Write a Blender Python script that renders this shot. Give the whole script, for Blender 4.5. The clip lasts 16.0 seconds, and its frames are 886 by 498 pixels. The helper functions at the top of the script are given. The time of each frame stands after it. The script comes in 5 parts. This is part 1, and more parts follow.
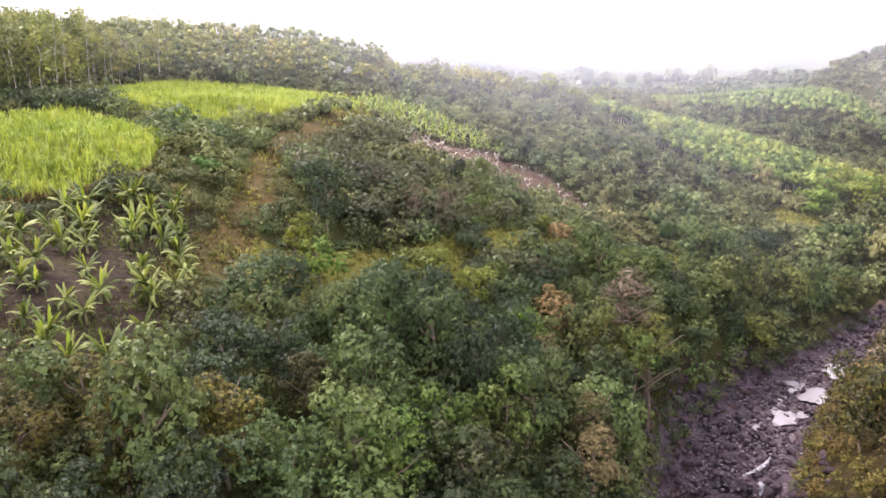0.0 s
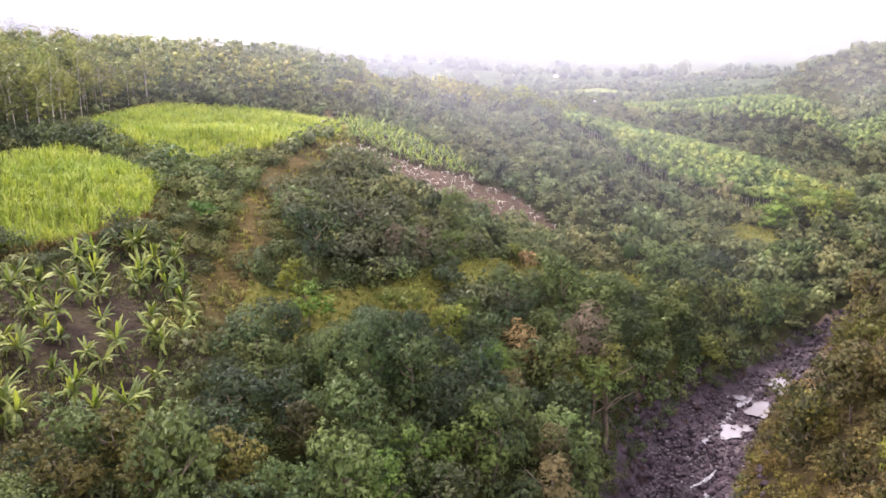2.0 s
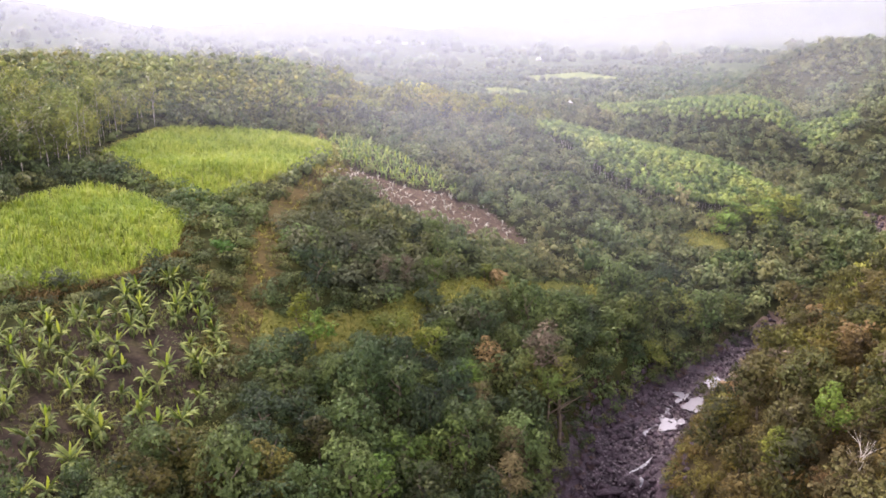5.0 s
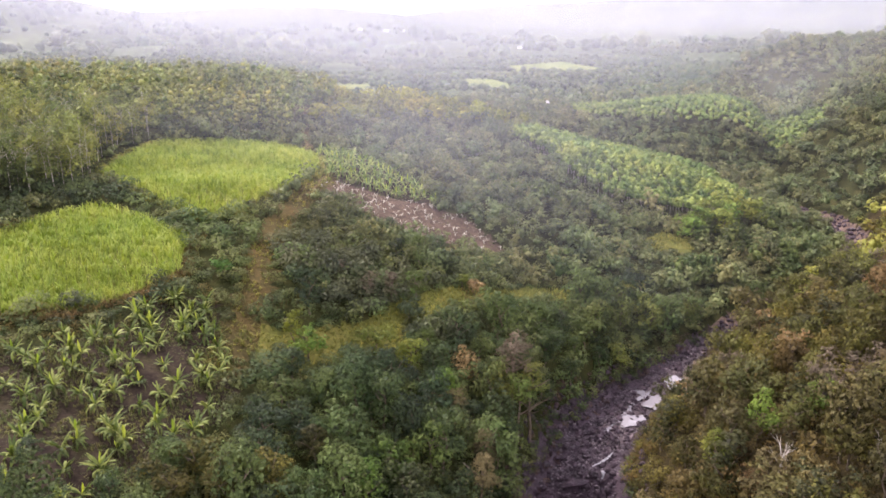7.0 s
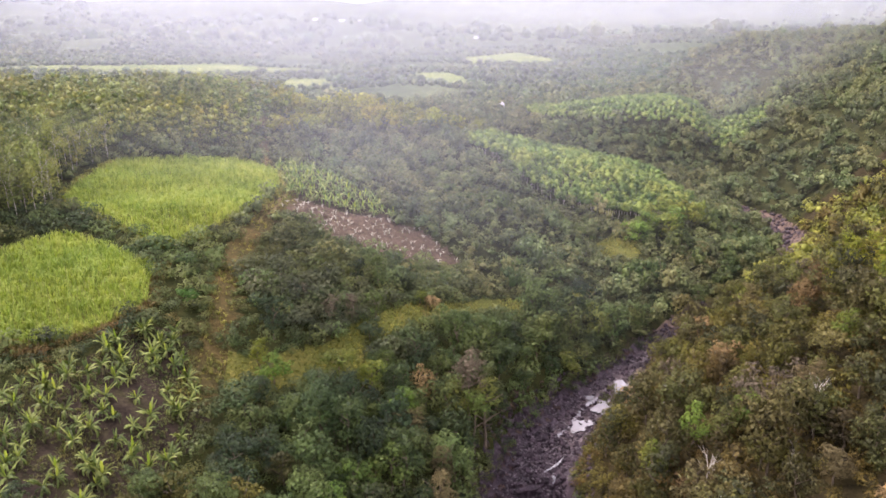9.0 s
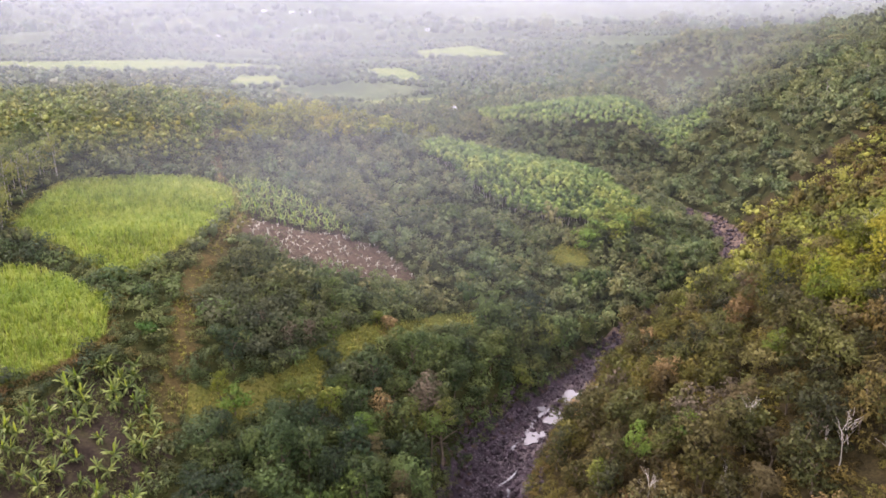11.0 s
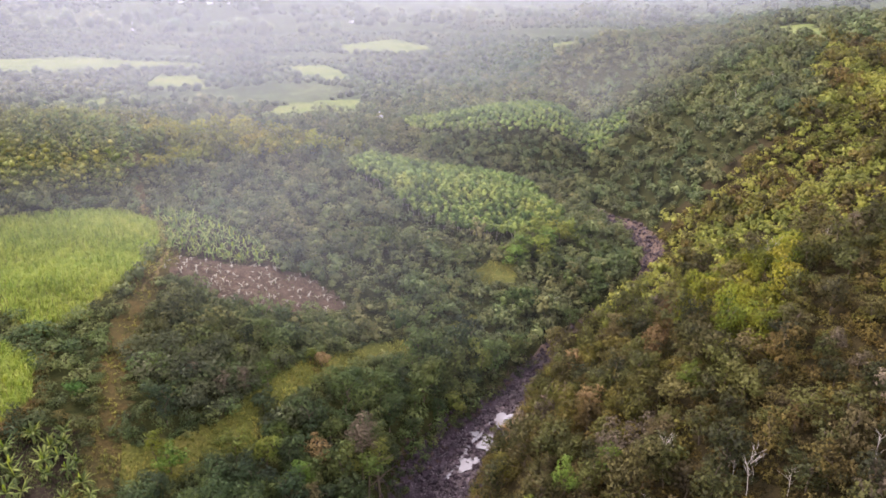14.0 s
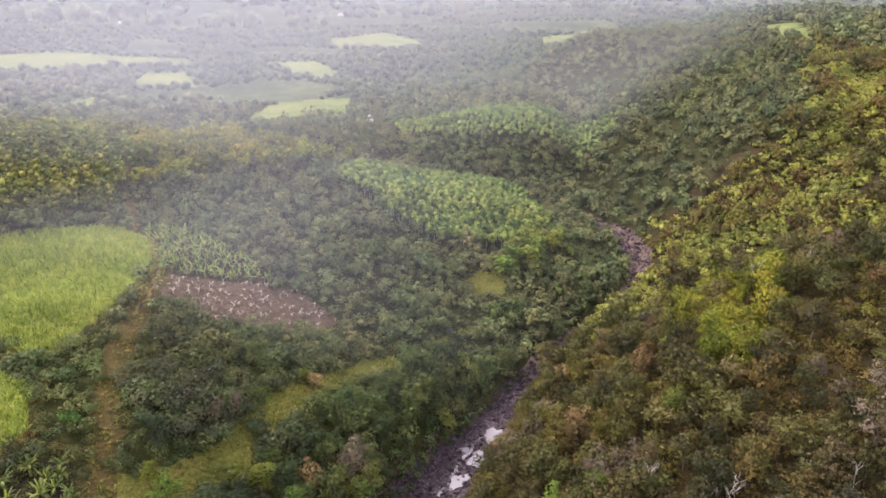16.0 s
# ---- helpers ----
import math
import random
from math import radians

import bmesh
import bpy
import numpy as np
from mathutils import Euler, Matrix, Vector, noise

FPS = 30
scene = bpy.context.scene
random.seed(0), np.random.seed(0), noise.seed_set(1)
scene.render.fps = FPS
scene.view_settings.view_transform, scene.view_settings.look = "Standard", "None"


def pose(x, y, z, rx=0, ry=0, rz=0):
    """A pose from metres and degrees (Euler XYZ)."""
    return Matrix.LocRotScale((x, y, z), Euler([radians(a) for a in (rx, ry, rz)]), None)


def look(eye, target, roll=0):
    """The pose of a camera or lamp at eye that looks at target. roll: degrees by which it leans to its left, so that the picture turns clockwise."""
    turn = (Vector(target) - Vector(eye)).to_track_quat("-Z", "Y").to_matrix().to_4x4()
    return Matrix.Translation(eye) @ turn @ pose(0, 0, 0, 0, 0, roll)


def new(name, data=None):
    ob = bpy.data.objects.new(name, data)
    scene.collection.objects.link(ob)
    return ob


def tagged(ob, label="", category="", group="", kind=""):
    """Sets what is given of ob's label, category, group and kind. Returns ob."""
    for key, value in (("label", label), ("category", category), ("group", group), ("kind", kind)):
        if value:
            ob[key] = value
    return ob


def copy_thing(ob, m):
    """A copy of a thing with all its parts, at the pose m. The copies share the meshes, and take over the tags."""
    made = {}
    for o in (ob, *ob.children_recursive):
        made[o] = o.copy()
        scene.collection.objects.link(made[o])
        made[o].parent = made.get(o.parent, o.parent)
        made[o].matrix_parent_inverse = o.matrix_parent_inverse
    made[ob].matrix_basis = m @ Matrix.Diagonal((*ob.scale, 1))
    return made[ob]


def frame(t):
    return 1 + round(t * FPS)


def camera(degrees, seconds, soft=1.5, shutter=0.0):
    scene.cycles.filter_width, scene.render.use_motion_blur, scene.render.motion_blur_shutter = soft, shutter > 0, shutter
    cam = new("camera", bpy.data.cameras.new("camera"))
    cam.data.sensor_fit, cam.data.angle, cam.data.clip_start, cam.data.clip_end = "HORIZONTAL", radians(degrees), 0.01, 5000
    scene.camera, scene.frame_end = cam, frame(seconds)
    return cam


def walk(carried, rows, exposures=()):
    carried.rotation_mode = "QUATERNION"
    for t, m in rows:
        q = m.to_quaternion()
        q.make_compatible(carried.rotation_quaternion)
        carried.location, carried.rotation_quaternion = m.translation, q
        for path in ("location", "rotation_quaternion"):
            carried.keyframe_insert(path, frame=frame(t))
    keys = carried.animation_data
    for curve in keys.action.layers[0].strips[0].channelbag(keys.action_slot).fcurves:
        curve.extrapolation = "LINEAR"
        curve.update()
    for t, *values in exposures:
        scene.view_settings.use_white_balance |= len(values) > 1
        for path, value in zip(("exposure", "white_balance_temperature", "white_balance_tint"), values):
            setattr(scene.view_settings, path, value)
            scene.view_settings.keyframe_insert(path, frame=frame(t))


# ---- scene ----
cam = camera(63.0, 16.0, soft=1.6)
PATH = [
    (0, (0.382, -0.49, 59.869), (0.376, 1.469, 59.463), -0.5),
    (0.5, (0.399, -1.908, 61.743), (0.407, 0.049, 61.331), -0.4),
    (1, (0.426, -3.55, 63.674), (0.448, -1.595, 63.254), -0.3),
    (1.5, (0.501, -5.305, 65.508), (0.538, -3.352, 65.081), -0.3),
    (2, (0.586, -7.326, 67.383), (0.639, -5.374, 66.949), -0.3),
    (2.5, (0.655, -9.591, 69.271), (0.723, -7.642, 68.829), -0.3),
    (3, (0.821, -12.11, 71.299), (0.903, -10.164, 70.847), -0.3),
    (3.5, (0.781, -14.8, 73.247), (0.872, -12.856, 72.786), -0.3),
    (4, (0.725, -17.628, 75.155), (0.818, -15.687, 74.684), -0.3),
    (6.5, (0.764, -30.964, 85.106), (0.88, -29.038, 84.58), -0.2),
    (7, (0.759, -32.826, 87.089), (0.9, -30.904, 86.555), -0.2),
    (7.5, (0.842, -34.586, 89.099), (1.008, -32.668, 88.556), -0.3),
    (8, (0.865, -35.909, 91.251), (1.059, -33.997, 90.699), -0.3),
    (8.5, (1.03, -36.973, 93.3), (1.25, -35.066, 92.74), -0.3),
    (9, (1.096, -37.916, 95.355), (1.344, -36.015, 94.786), -0.4),
    (11.5, (1.18, -40.329, 105.178), (1.578, -38.464, 104.574), -0.4),
    (12, (1.213, -40.31, 107.024), (1.643, -38.454, 106.416), -0.4),
    (12.5, (1.356, -40.334, 108.897), (1.817, -38.488, 108.282), -0.4),
    (13, (1.457, -40.333, 110.728), (1.95, -38.497, 110.107), -0.5),
    (13.5, (1.421, -40.396, 112.564), (1.945, -38.57, 111.937), -0.5),
    (14, (1.635, -40.359, 114.461), (2.182, -38.543, 113.827), -0.5),
    (14.5, (1.655, -40.426, 116.361), (2.222, -38.619, 115.72), -0.5),
    (15, (1.798, -40.358, 118.354), (2.368, -38.554, 117.705), -0.5),
    (15.5, (2.015, -40.223, 120.235), (2.584, -38.421, 119.579), -0.6),
    (16, (2.019, -40.08, 121.945), (2.587, -38.28, 121.283), -0.5),
]
walk(cam, [(t, look(eye, target, roll)) for t, eye, target, roll in PATH],
     [(0, 1.08, 6500, 28), (4, 0.85, 6500, 28), (9, 0.68, 6500, 27), (16, 0.47, 6500, 26)])

# ---- light ----
world = bpy.data.worlds.new("overcast_sky")
scene.world = world
world.use_nodes = True
wn, wl = world.node_tree.nodes, world.node_tree.links
wn.clear()
SUN_TURN, SUN_HIGH = radians(44), radians(54)     # to the left of straight ahead; above the horizon
sky = wn.new("ShaderNodeTexSky")
sky.sky_type, sky.sun_disc = "NISHITA", False
sky.sun_elevation, sky.sun_rotation = SUN_HIGH, -SUN_TURN
sky.air_density, sky.dust_density, sky.ozone_density = 1.2, 6.0, 1.0
sky_part = wn.new("ShaderNodeBackground")
sky_part.inputs["Strength"].default_value = 0.06
cloud_part = wn.new("ShaderNodeBackground")
cloud_part.inputs["Color"].default_value = (0.97, 0.97, 1.0, 1)
cloud_part.inputs["Strength"].default_value = 1.65
both, sky_out = wn.new("ShaderNodeAddShader"), wn.new("ShaderNodeOutputWorld")
wl.new(sky.outputs["Color"], sky_part.inputs["Color"])
wl.new(sky_part.outputs[0], both.inputs[0])
wl.new(cloud_part.outputs[0], both.inputs[1])
wl.new(both.outputs[0], sky_out.inputs["Surface"])
sun = new("sun", bpy.data.lights.new("sun", "SUN"))
sun.data.energy, sun.data.angle, sun.data.color = 3.3, radians(12), (1.0, 0.95, 0.86)
sun_from = Vector((-math.sin(SUN_TURN) * math.cos(SUN_HIGH), math.cos(SUN_TURN) * math.cos(SUN_HIGH), math.sin(SUN_HIGH)))
sun.matrix_world = look(sun_from * 300, (0, 0, 0))

# ---- materials ----


def material(name):
    m = bpy.data.materials.new(name)
    m.use_nodes = True
    m.node_tree.nodes.clear()
    return m, m.node_tree.nodes, m.node_tree.links


def ramp(nodes, stops):
    r = nodes.new("ShaderNodeValToRGB")
    while len(r.color_ramp.elements) < len(stops):
        r.color_ramp.elements.new(0.5)
    for e, (at, c) in zip(r.color_ramp.elements, stops):
        e.position, e.color = at, (*c, 1)
    return r


def noise_at(nodes, links, scale, detail=4.0, rough=0.55):
    g = nodes.new("ShaderNodeNewGeometry")
    n = nodes.new("ShaderNodeTexNoise")
    n.inputs["Scale"].default_value, n.inputs["Detail"].default_value, n.inputs["Roughness"].default_value = scale, detail, rough
    links.new(g.outputs["Position"], n.inputs["Vector"])
    return n


def mixed(nodes, links, kind, fac, a, b):
    m = nodes.new("ShaderNodeMix")
    m.data_type, m.blend_type = "RGBA", kind
    for socket, v in ((m.inputs[0], fac), (m.inputs[6], a), (m.inputs[7], b)):
        if isinstance(v, (int, float)):
            socket.default_value = v
        elif isinstance(v, tuple):
            socket.default_value = (*v, 1)
        else:
            links.new(v, socket)
    return m.outputs[2]


def leaf_material(name, dark, mid, light, patch=0.12, clear=0.2, rough=0.55, by_thing=True, grain=4.5, lift=1.22, swing=0.05, lobes=True):
    """Foliage: leaf to leaf, clump to clump and hillside patch to patch variation, with light coming through the blades."""
    m, n, l = material(name)
    geo = n.new("ShaderNodeNewGeometry")
    if by_thing:
        own = n.new("ShaderNodeObjectInfo").outputs["Random"]
    else:
        plant = n.new("ShaderNodeAttribute")
        plant.attribute_name = "plant"
        own = plant.outputs["Fac"]
    clump = noise_at(n, l, patch, 3.0, 0.6)
    region = noise_at(n, l, patch * 0.6, 2.0, 0.5)
    fine = noise_at(n, l, grain, 3.0, 0.7)
    total = None
    for source, weight in ((clump.outputs["Fac"], 0.85), (geo.outputs["Random Per Island"], 0.24), (own, 0.55 if by_thing else 0.36), (fine.outputs["Fac"], 0.42)):
        part = n.new("ShaderNodeMath")
        part.operation = "MULTIPLY_ADD"
        l.new(source, part.inputs[0])
        part.inputs[1].default_value = weight
        if total:
            l.new(total, part.inputs[2])
        else:
            part.inputs[2].default_value = -0.27 if by_thing else -0.175
        total = part.outputs[0]
    tone = (lift * 1.05, lift * 0.98, lift)
    r = ramp(n, [(at, tuple(v * k for v, k in zip(col, tone))) for at, col in ((0.45, dark), (0.74, mid), (1.0, light))])
    l.new(total, r.inputs["Fac"])
    # hue wanders from plant to plant and from one part of the hillside to the next
    steps = [("MULTIPLY", own, 7.31, 0.0), ("FRACT", None, 0.0, 0.0), ("MULTIPLY_ADD", None, swing, 0.5 - swing * 2.0), ("MULTIPLY_ADD", region.outputs["Fac"], swing * 3.0, None)]
    value = None
    for kind, source, factor, plus in steps:
        part = n.new("ShaderNodeMath")
        part.operation = kind
        l.new(source if source else value, part.inputs[0])
        part.inputs[1].default_value = factor
        if plus is None:
            l.new(value, part.inputs[2])
        else:
            part.inputs[2].default_value = plus
        value = part.outputs[0]
    turn = n.new("ShaderNodeHueSaturation")
    l.new(value, turn.inputs["Hue"])
    l.new(r.outputs["Color"], turn.inputs["Color"])
    r = turn
    bump = n.new("ShaderNodeBump")
    bump.inputs["Strength"].default_value, bump.inputs["Distance"].default_value = 0.5, 0.2
    l.new(fine.outputs["Fac"], bump.inputs["Height"])
    if lobes:
        # blades take the slope of the tuft that they belong to, so that crowns shade as rounded masses
        lobe, to_world = n.new("ShaderNodeAttribute"), n.new("ShaderNodeVectorTransform")
        lobe.attribute_name = "lobe"
        to_world.vector_type, to_world.convert_from, to_world.convert_to = "NORMAL", "OBJECT", "WORLD"
        l.new(lobe.outputs["Vector"], to_world.inputs["Vector"])
        l.new(to_world.outputs["Vector"], bump.inputs["Normal"])
    p = n.new("ShaderNodeBsdfPrincipled")
    p.inputs["Roughness"].default_value = rough
    p.inputs["Specular IOR Level"].default_value = 0.18
    l.new(r.outputs["Color"], p.inputs["Base Color"])
    l.new(bump.outputs["Normal"], p.inputs["Normal"])
    t = n.new("ShaderNodeBsdfTranslucent")
    l.new(mixed(n, l, "MULTIPLY", 1.0, r.outputs["Color"], (1.0, 1.0, 0.55)), t.inputs["Color"])
    if lobes:
        l.new(to_world.outputs["Vector"], t.inputs["Normal"])
    mix, out = n.new("ShaderNodeMixShader"), n.new("ShaderNodeOutputMaterial")
    mix.inputs[0].default_value = clear
    l.new(p.outputs[0], mix.inputs[1])
    l.new(t.outputs[0], mix.inputs[2])
    l.new(mix.outputs[0], out.inputs["Surface"])
    return m


def solid_material(name, colours, scale=1.0, rough=0.8, bump=0.4, fine=8.0, gloss=0.3):
    """Earth, stone, bark: a coarse and a fine noise in the colour, and relief."""
    m, n, l = material(name)
    big, small = noise_at(n, l, scale, 5.0, 0.6), noise_at(n, l, scale * fine, 4.0, 0.65)
    r = ramp(n, [(0.3 + 0.4 * i / max(1, len(colours) - 1), c) for i, c in enumerate(colours)])
    l.new(big.outputs["Fac"], r.inputs["Fac"])
    grain = ramp(n, [(0.3, (0.45, 0.45, 0.45)), (0.7, (1.25, 1.25, 1.25))])
    l.new(small.outputs["Fac"], grain.inputs["Fac"])
    p, out, b = n.new("ShaderNodeBsdfPrincipled"), n.new("ShaderNodeOutputMaterial"), n.new("ShaderNodeBump")
    l.new(mixed(n, l, "MULTIPLY", 0.8, r.outputs["Color"], grain.outputs["Color"]), p.inputs["Base Color"])
    p.inputs["Roughness"].default_value, p.inputs["Specular IOR Level"].default_value = rough, gloss
    b.inputs["Strength"].default_value, b.inputs["Distance"].default_value = bump, 0.3
    l.new(small.outputs["Fac"], b.inputs["Height"])
    l.new(b.outputs["Normal"], p.inputs["Normal"])
    l.new(p.outputs[0], out.inputs["Surface"])
    return m


LEAF_DEEP = leaf_material("leaf_deep_green", (0.014, 0.026, 0.014), (0.040, 0.066, 0.022), (0.092, 0.130, 0.036), lift=1.2, swing=0.03)
LEAF_MID = leaf_material("leaf_mid_green", (0.020, 0.034, 0.012), (0.060, 0.087, 0.020), (0.132, 0.162, 0.035), lift=1.2)
LEAF_BRIGHT = leaf_material("leaf_bright_green", (0.026, 0.052, 0.009), (0.075, 0.125, 0.018), (0.155, 0.205, 0.030))
LEAF_OLIVE = leaf_material("leaf_olive", (0.027, 0.029, 0.008), (0.073, 0.072, 0.014), (0.140, 0.131, 0.025), lift=1.02, swing=0.02)
LEAF_DRY = leaf_material("leaf_dry_brown", (0.038, 0.034, 0.015), (0.085, 0.074, 0.031), (0.15, 0.128, 0.056), clear=0.12, rough=0.8, swing=0.015, lift=1.1)
LEAF_RUST = leaf_material("leaf_rust_orange", (0.09, 0.056, 0.024), (0.18, 0.132, 0.056), (0.28, 0.21, 0.095), clear=0.2, rough=0.8, lift=1.1, swing=0.01)
LEAF_RUST_GRASS = leaf_material("leaf_rust_grass", (0.09, 0.056, 0.024), (0.18, 0.132, 0.056), (0.28, 0.21, 0.095), clear=0.2, rough=0.8, lift=1.1, swing=0.01, lobes=False)
LEAF_YELLOW = leaf_material("leaf_yellow", (0.07, 0.10, 0.01), (0.16, 0.19, 0.02), (0.34, 0.32, 0.03), lift=1.0, swing=0.01)
LEAF_TAN = leaf_material("leaf_tan_grey", (0.055, 0.048, 0.031), (0.112, 0.095, 0.064), (0.17, 0.148, 0.10), clear=0.12, rough=0.8, swing=0.005, lift=1.25)
LEAF_ACACIA = leaf_material("leaf_acacia", (0.034, 0.05, 0.015), (0.088, 0.12, 0.029), (0.16, 0.19, 0.042), swing=0.03, lift=1.5)
LEAF_ACACIA_FAR = leaf_material("leaf_acacia_wood", (0.030, 0.046, 0.014), (0.090, 0.120, 0.030), (0.19, 0.215, 0.048), patch=0.04, by_thing=False, lift=1.45)
LEAF_RUBBER = leaf_material("leaf_plantation", (0.034, 0.066, 0.014), (0.112, 0.168, 0.034), (0.20, 0.26, 0.056), patch=0.05, swing=0.02, lift=1.3)
LEAF_RUBBER_FAR = leaf_material("leaf_far_plantation", (0.034, 0.066, 0.014), (0.110, 0.180, 0.036), (0.20, 0.27, 0.060), patch=0.03, by_thing=False, swing=0.02, lift=1.08)
LEAF_SCRUB = leaf_material("leaf_scrub", (0.017, 0.029, 0.013), (0.054, 0.074, 0.024), (0.116, 0.142, 0.044), patch=0.06, by_thing=False, swing=0.05, lift=1.42)
LEAF_KNOLL = leaf_material("leaf_knoll_scrub", (0.02, 0.028, 0.015), (0.05, 0.064, 0.031), (0.1, 0.116, 0.055), patch=0.09, by_thing=False, swing=0.015, lift=1.2)
LEAF_SLOPE = leaf_material("leaf_slope_scrub", (0.030, 0.028, 0.008), (0.081, 0.074, 0.015), (0.152, 0.133, 0.025), patch=0.05, by_thing=False, lift=1.05, swing=0.05)
LEAF_GREY = leaf_material("leaf_grey_green", (0.032, 0.033, 0.011), (0.078, 0.076, 0.024), (0.140, 0.130, 0.040), lift=1.1, swing=0.01)
LEAF_BANK = leaf_material("leaf_bank_green", (0.021, 0.025, 0.009), (0.055, 0.064, 0.018), (0.108, 0.120, 0.030), lift=1.05, swing=0.02)
LEAF_HILL = leaf_material("leaf_hill_scrub", (0.031, 0.042, 0.020), (0.065, 0.085, 0.031), (0.118, 0.142, 0.050), patch=0.07, by_thing=False, swing=0.05, lift=1.55)
LEAF_UMBER = leaf_material("leaf_umber", (0.028, 0.025, 0.008), (0.073, 0.061, 0.017), (0.140, 0.112, 0.029), lift=1.0, swing=0.02)
LEAF_GOLD = leaf_material("leaf_gold_green", (0.044, 0.056, 0.012), (0.114, 0.134, 0.023), (0.20, 0.215, 0.038), patch=0.05, by_thing=False, lift=1.6, swing=0.015)
LEAF_RIM = leaf_material("leaf_rim_brush", (0.030, 0.020, 0.018), (0.070, 0.048, 0.040), (0.13, 0.092, 0.070), patch=0.2, by_thing=False, clear=0.1, rough=0.85, swing=0.02)
LEAF_DRY_SCRUB = leaf_material("leaf_dry_scrub", (0.036, 0.032, 0.011), (0.086, 0.076, 0.023), (0.15, 0.13, 0.04), patch=0.08, by_thing=False, clear=0.15, rough=0.8, swing=0.015)
LEAF_BAND = leaf_material("leaf_band_scrub", (0.042, 0.060, 0.006), (0.121, 0.145, 0.013), (0.231, 0.235, 0.022), patch=0.08, by_thing=False, swing=0.03)
LEAF_BAND_TREE = leaf_material("leaf_band_tree", (0.042, 0.060, 0.006), (0.121, 0.150, 0.013), (0.231, 0.240, 0.022), swing=0.03)
LEAF_FAR = leaf_material("leaf_far_wood", (0.022, 0.040, 0.018), (0.050, 0.080, 0.030), (0.10, 0.135, 0.045), patch=0.012, by_thing=False, grain=0.8, lift=1.1)
LEAF_CANE = leaf_material("leaf_cane", (0.105, 0.165, 0.022), (0.205, 0.295, 0.046), (0.32, 0.39, 0.085), patch=0.07, clear=0.35, by_thing=False, grain=1.6, lift=1.0, swing=0.012, lobes=False)
LEAF_GRASS = leaf_material("leaf_dry_grass", (0.052, 0.066, 0.012), (0.12, 0.136, 0.025), (0.215, 0.21, 0.045), patch=0.11, by_thing=False, swing=0.02, lobes=False)
LEAF_BRACKEN = leaf_material("leaf_bracken", (0.040, 0.038, 0.013), (0.095, 0.081, 0.025), (0.17, 0.136, 0.044), patch=0.2, clear=0.15, rough=0.8, by_thing=False, swing=0.035, lift=1.05, lobes=False)
LEAF_WEED = leaf_material("leaf_weed", (0.024, 0.034, 0.010), (0.060, 0.078, 0.020), (0.12, 0.13, 0.035), patch=0.15, by_thing=False, lobes=False)
LEAF_BANANA = leaf_material("leaf_banana", (0.026, 0.044, 0.011), (0.07, 0.102, 0.024), (0.155, 0.195, 0.05), patch=0.3, clear=0.34, rough=0.5, swing=0.015, lobes=False)
LEAF_BANANA_PALE = leaf_material("leaf_banana_pale", (0.040, 0.072, 0.020), (0.100, 0.155, 0.042), (0.21, 0.27, 0.085), patch=0.3, clear=0.3, rough=0.6, swing=0.02, lobes=False)
LEAF_SHOOT = leaf_material("leaf_banana_shoot", (0.09, 0.16, 0.02), (0.17, 0.26, 0.03), (0.28, 0.36, 0.05), clear=0.4, rough=0.4, lift=1.0, swing=0.01, lobes=False)
BARK = solid_material("bark_grey_brown", [(0.10, 0.075, 0.05), (0.19, 0.15, 0.11)], 2.0)
BARK_PALE = solid_material("bark_pale", [(0.34, 0.30, 0.25), (0.52, 0.48, 0.42)], 2.5)
STEM_BANANA = solid_material("banana_stem", [(0.10, 0.12, 0.04), (0.20, 0.17, 0.08)], 2.5)
STALK_WHITE = solid_material("cut_stalk", [(0.30, 0.28, 0.22), (0.46, 0.44, 0.36)], 3.0)
LITTER_GREY = solid_material("dry_litter", [(0.13, 0.11, 0.075), (0.26, 0.23, 0.17)], 1.5, gloss=0.05)
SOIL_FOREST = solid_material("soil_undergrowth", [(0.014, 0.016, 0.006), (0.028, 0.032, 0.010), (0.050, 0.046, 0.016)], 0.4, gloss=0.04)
SOIL_BANK = solid_material("soil_bank", [(0.016, 0.013, 0.007), (0.034, 0.027, 0.012), (0.055, 0.042, 0.018)], 0.4, gloss=0.04)
SOIL_GROVE = solid_material("soil_grove", [(0.015, 0.011, 0.009), (0.032, 0.024, 0.017), (0.040, 0.036, 0.017)], 0.3, gloss=0.04)
SOIL_PLOT = solid_material("soil_plot", [(0.036, 0.026, 0.018), (0.072, 0.050, 0.036), (0.12, 0.086, 0.063)], 0.7, fine=6.0, gloss=0.04)
SOIL_PATH = solid_material("soil_path", [(0.030, 0.029, 0.012), (0.054, 0.044, 0.017), (0.082, 0.056, 0.022)], 0.22, gloss=0.04)
SOIL_GULLY = solid_material("soil_gully", [(0.055, 0.036, 0.028), (0.105, 0.074, 0.058), (0.17, 0.125, 0.10)], 0.6, fine=6.0, gloss=0.1)
SOIL_GRASS = solid_material("soil_grass", [(0.050, 0.058, 0.014), (0.088, 0.092, 0.022), (0.13, 0.115, 0.032)], 0.25, gloss=0.04)
SOIL_CANE = solid_material("soil_cane_litter", [(0.10, 0.12, 0.022), (0.17, 0.18, 0.045)], 0.3, gloss=0.04)
ROCK_BED = solid_material("rock_dark_basalt", [(0.014, 0.008, 0.012), (0.034, 0.020, 0.029), (0.066, 0.044, 0.055)], 0.6, rough=0.55, bump=1.0, fine=5.0)
ROCK_PALE = solid_material("rock_grey", [(0.05, 0.042, 0.048), (0.11, 0.09, 0.10), (0.20, 0.17, 0.18)], 0.6, rough=0.55, bump=0.9, fine=5.0)
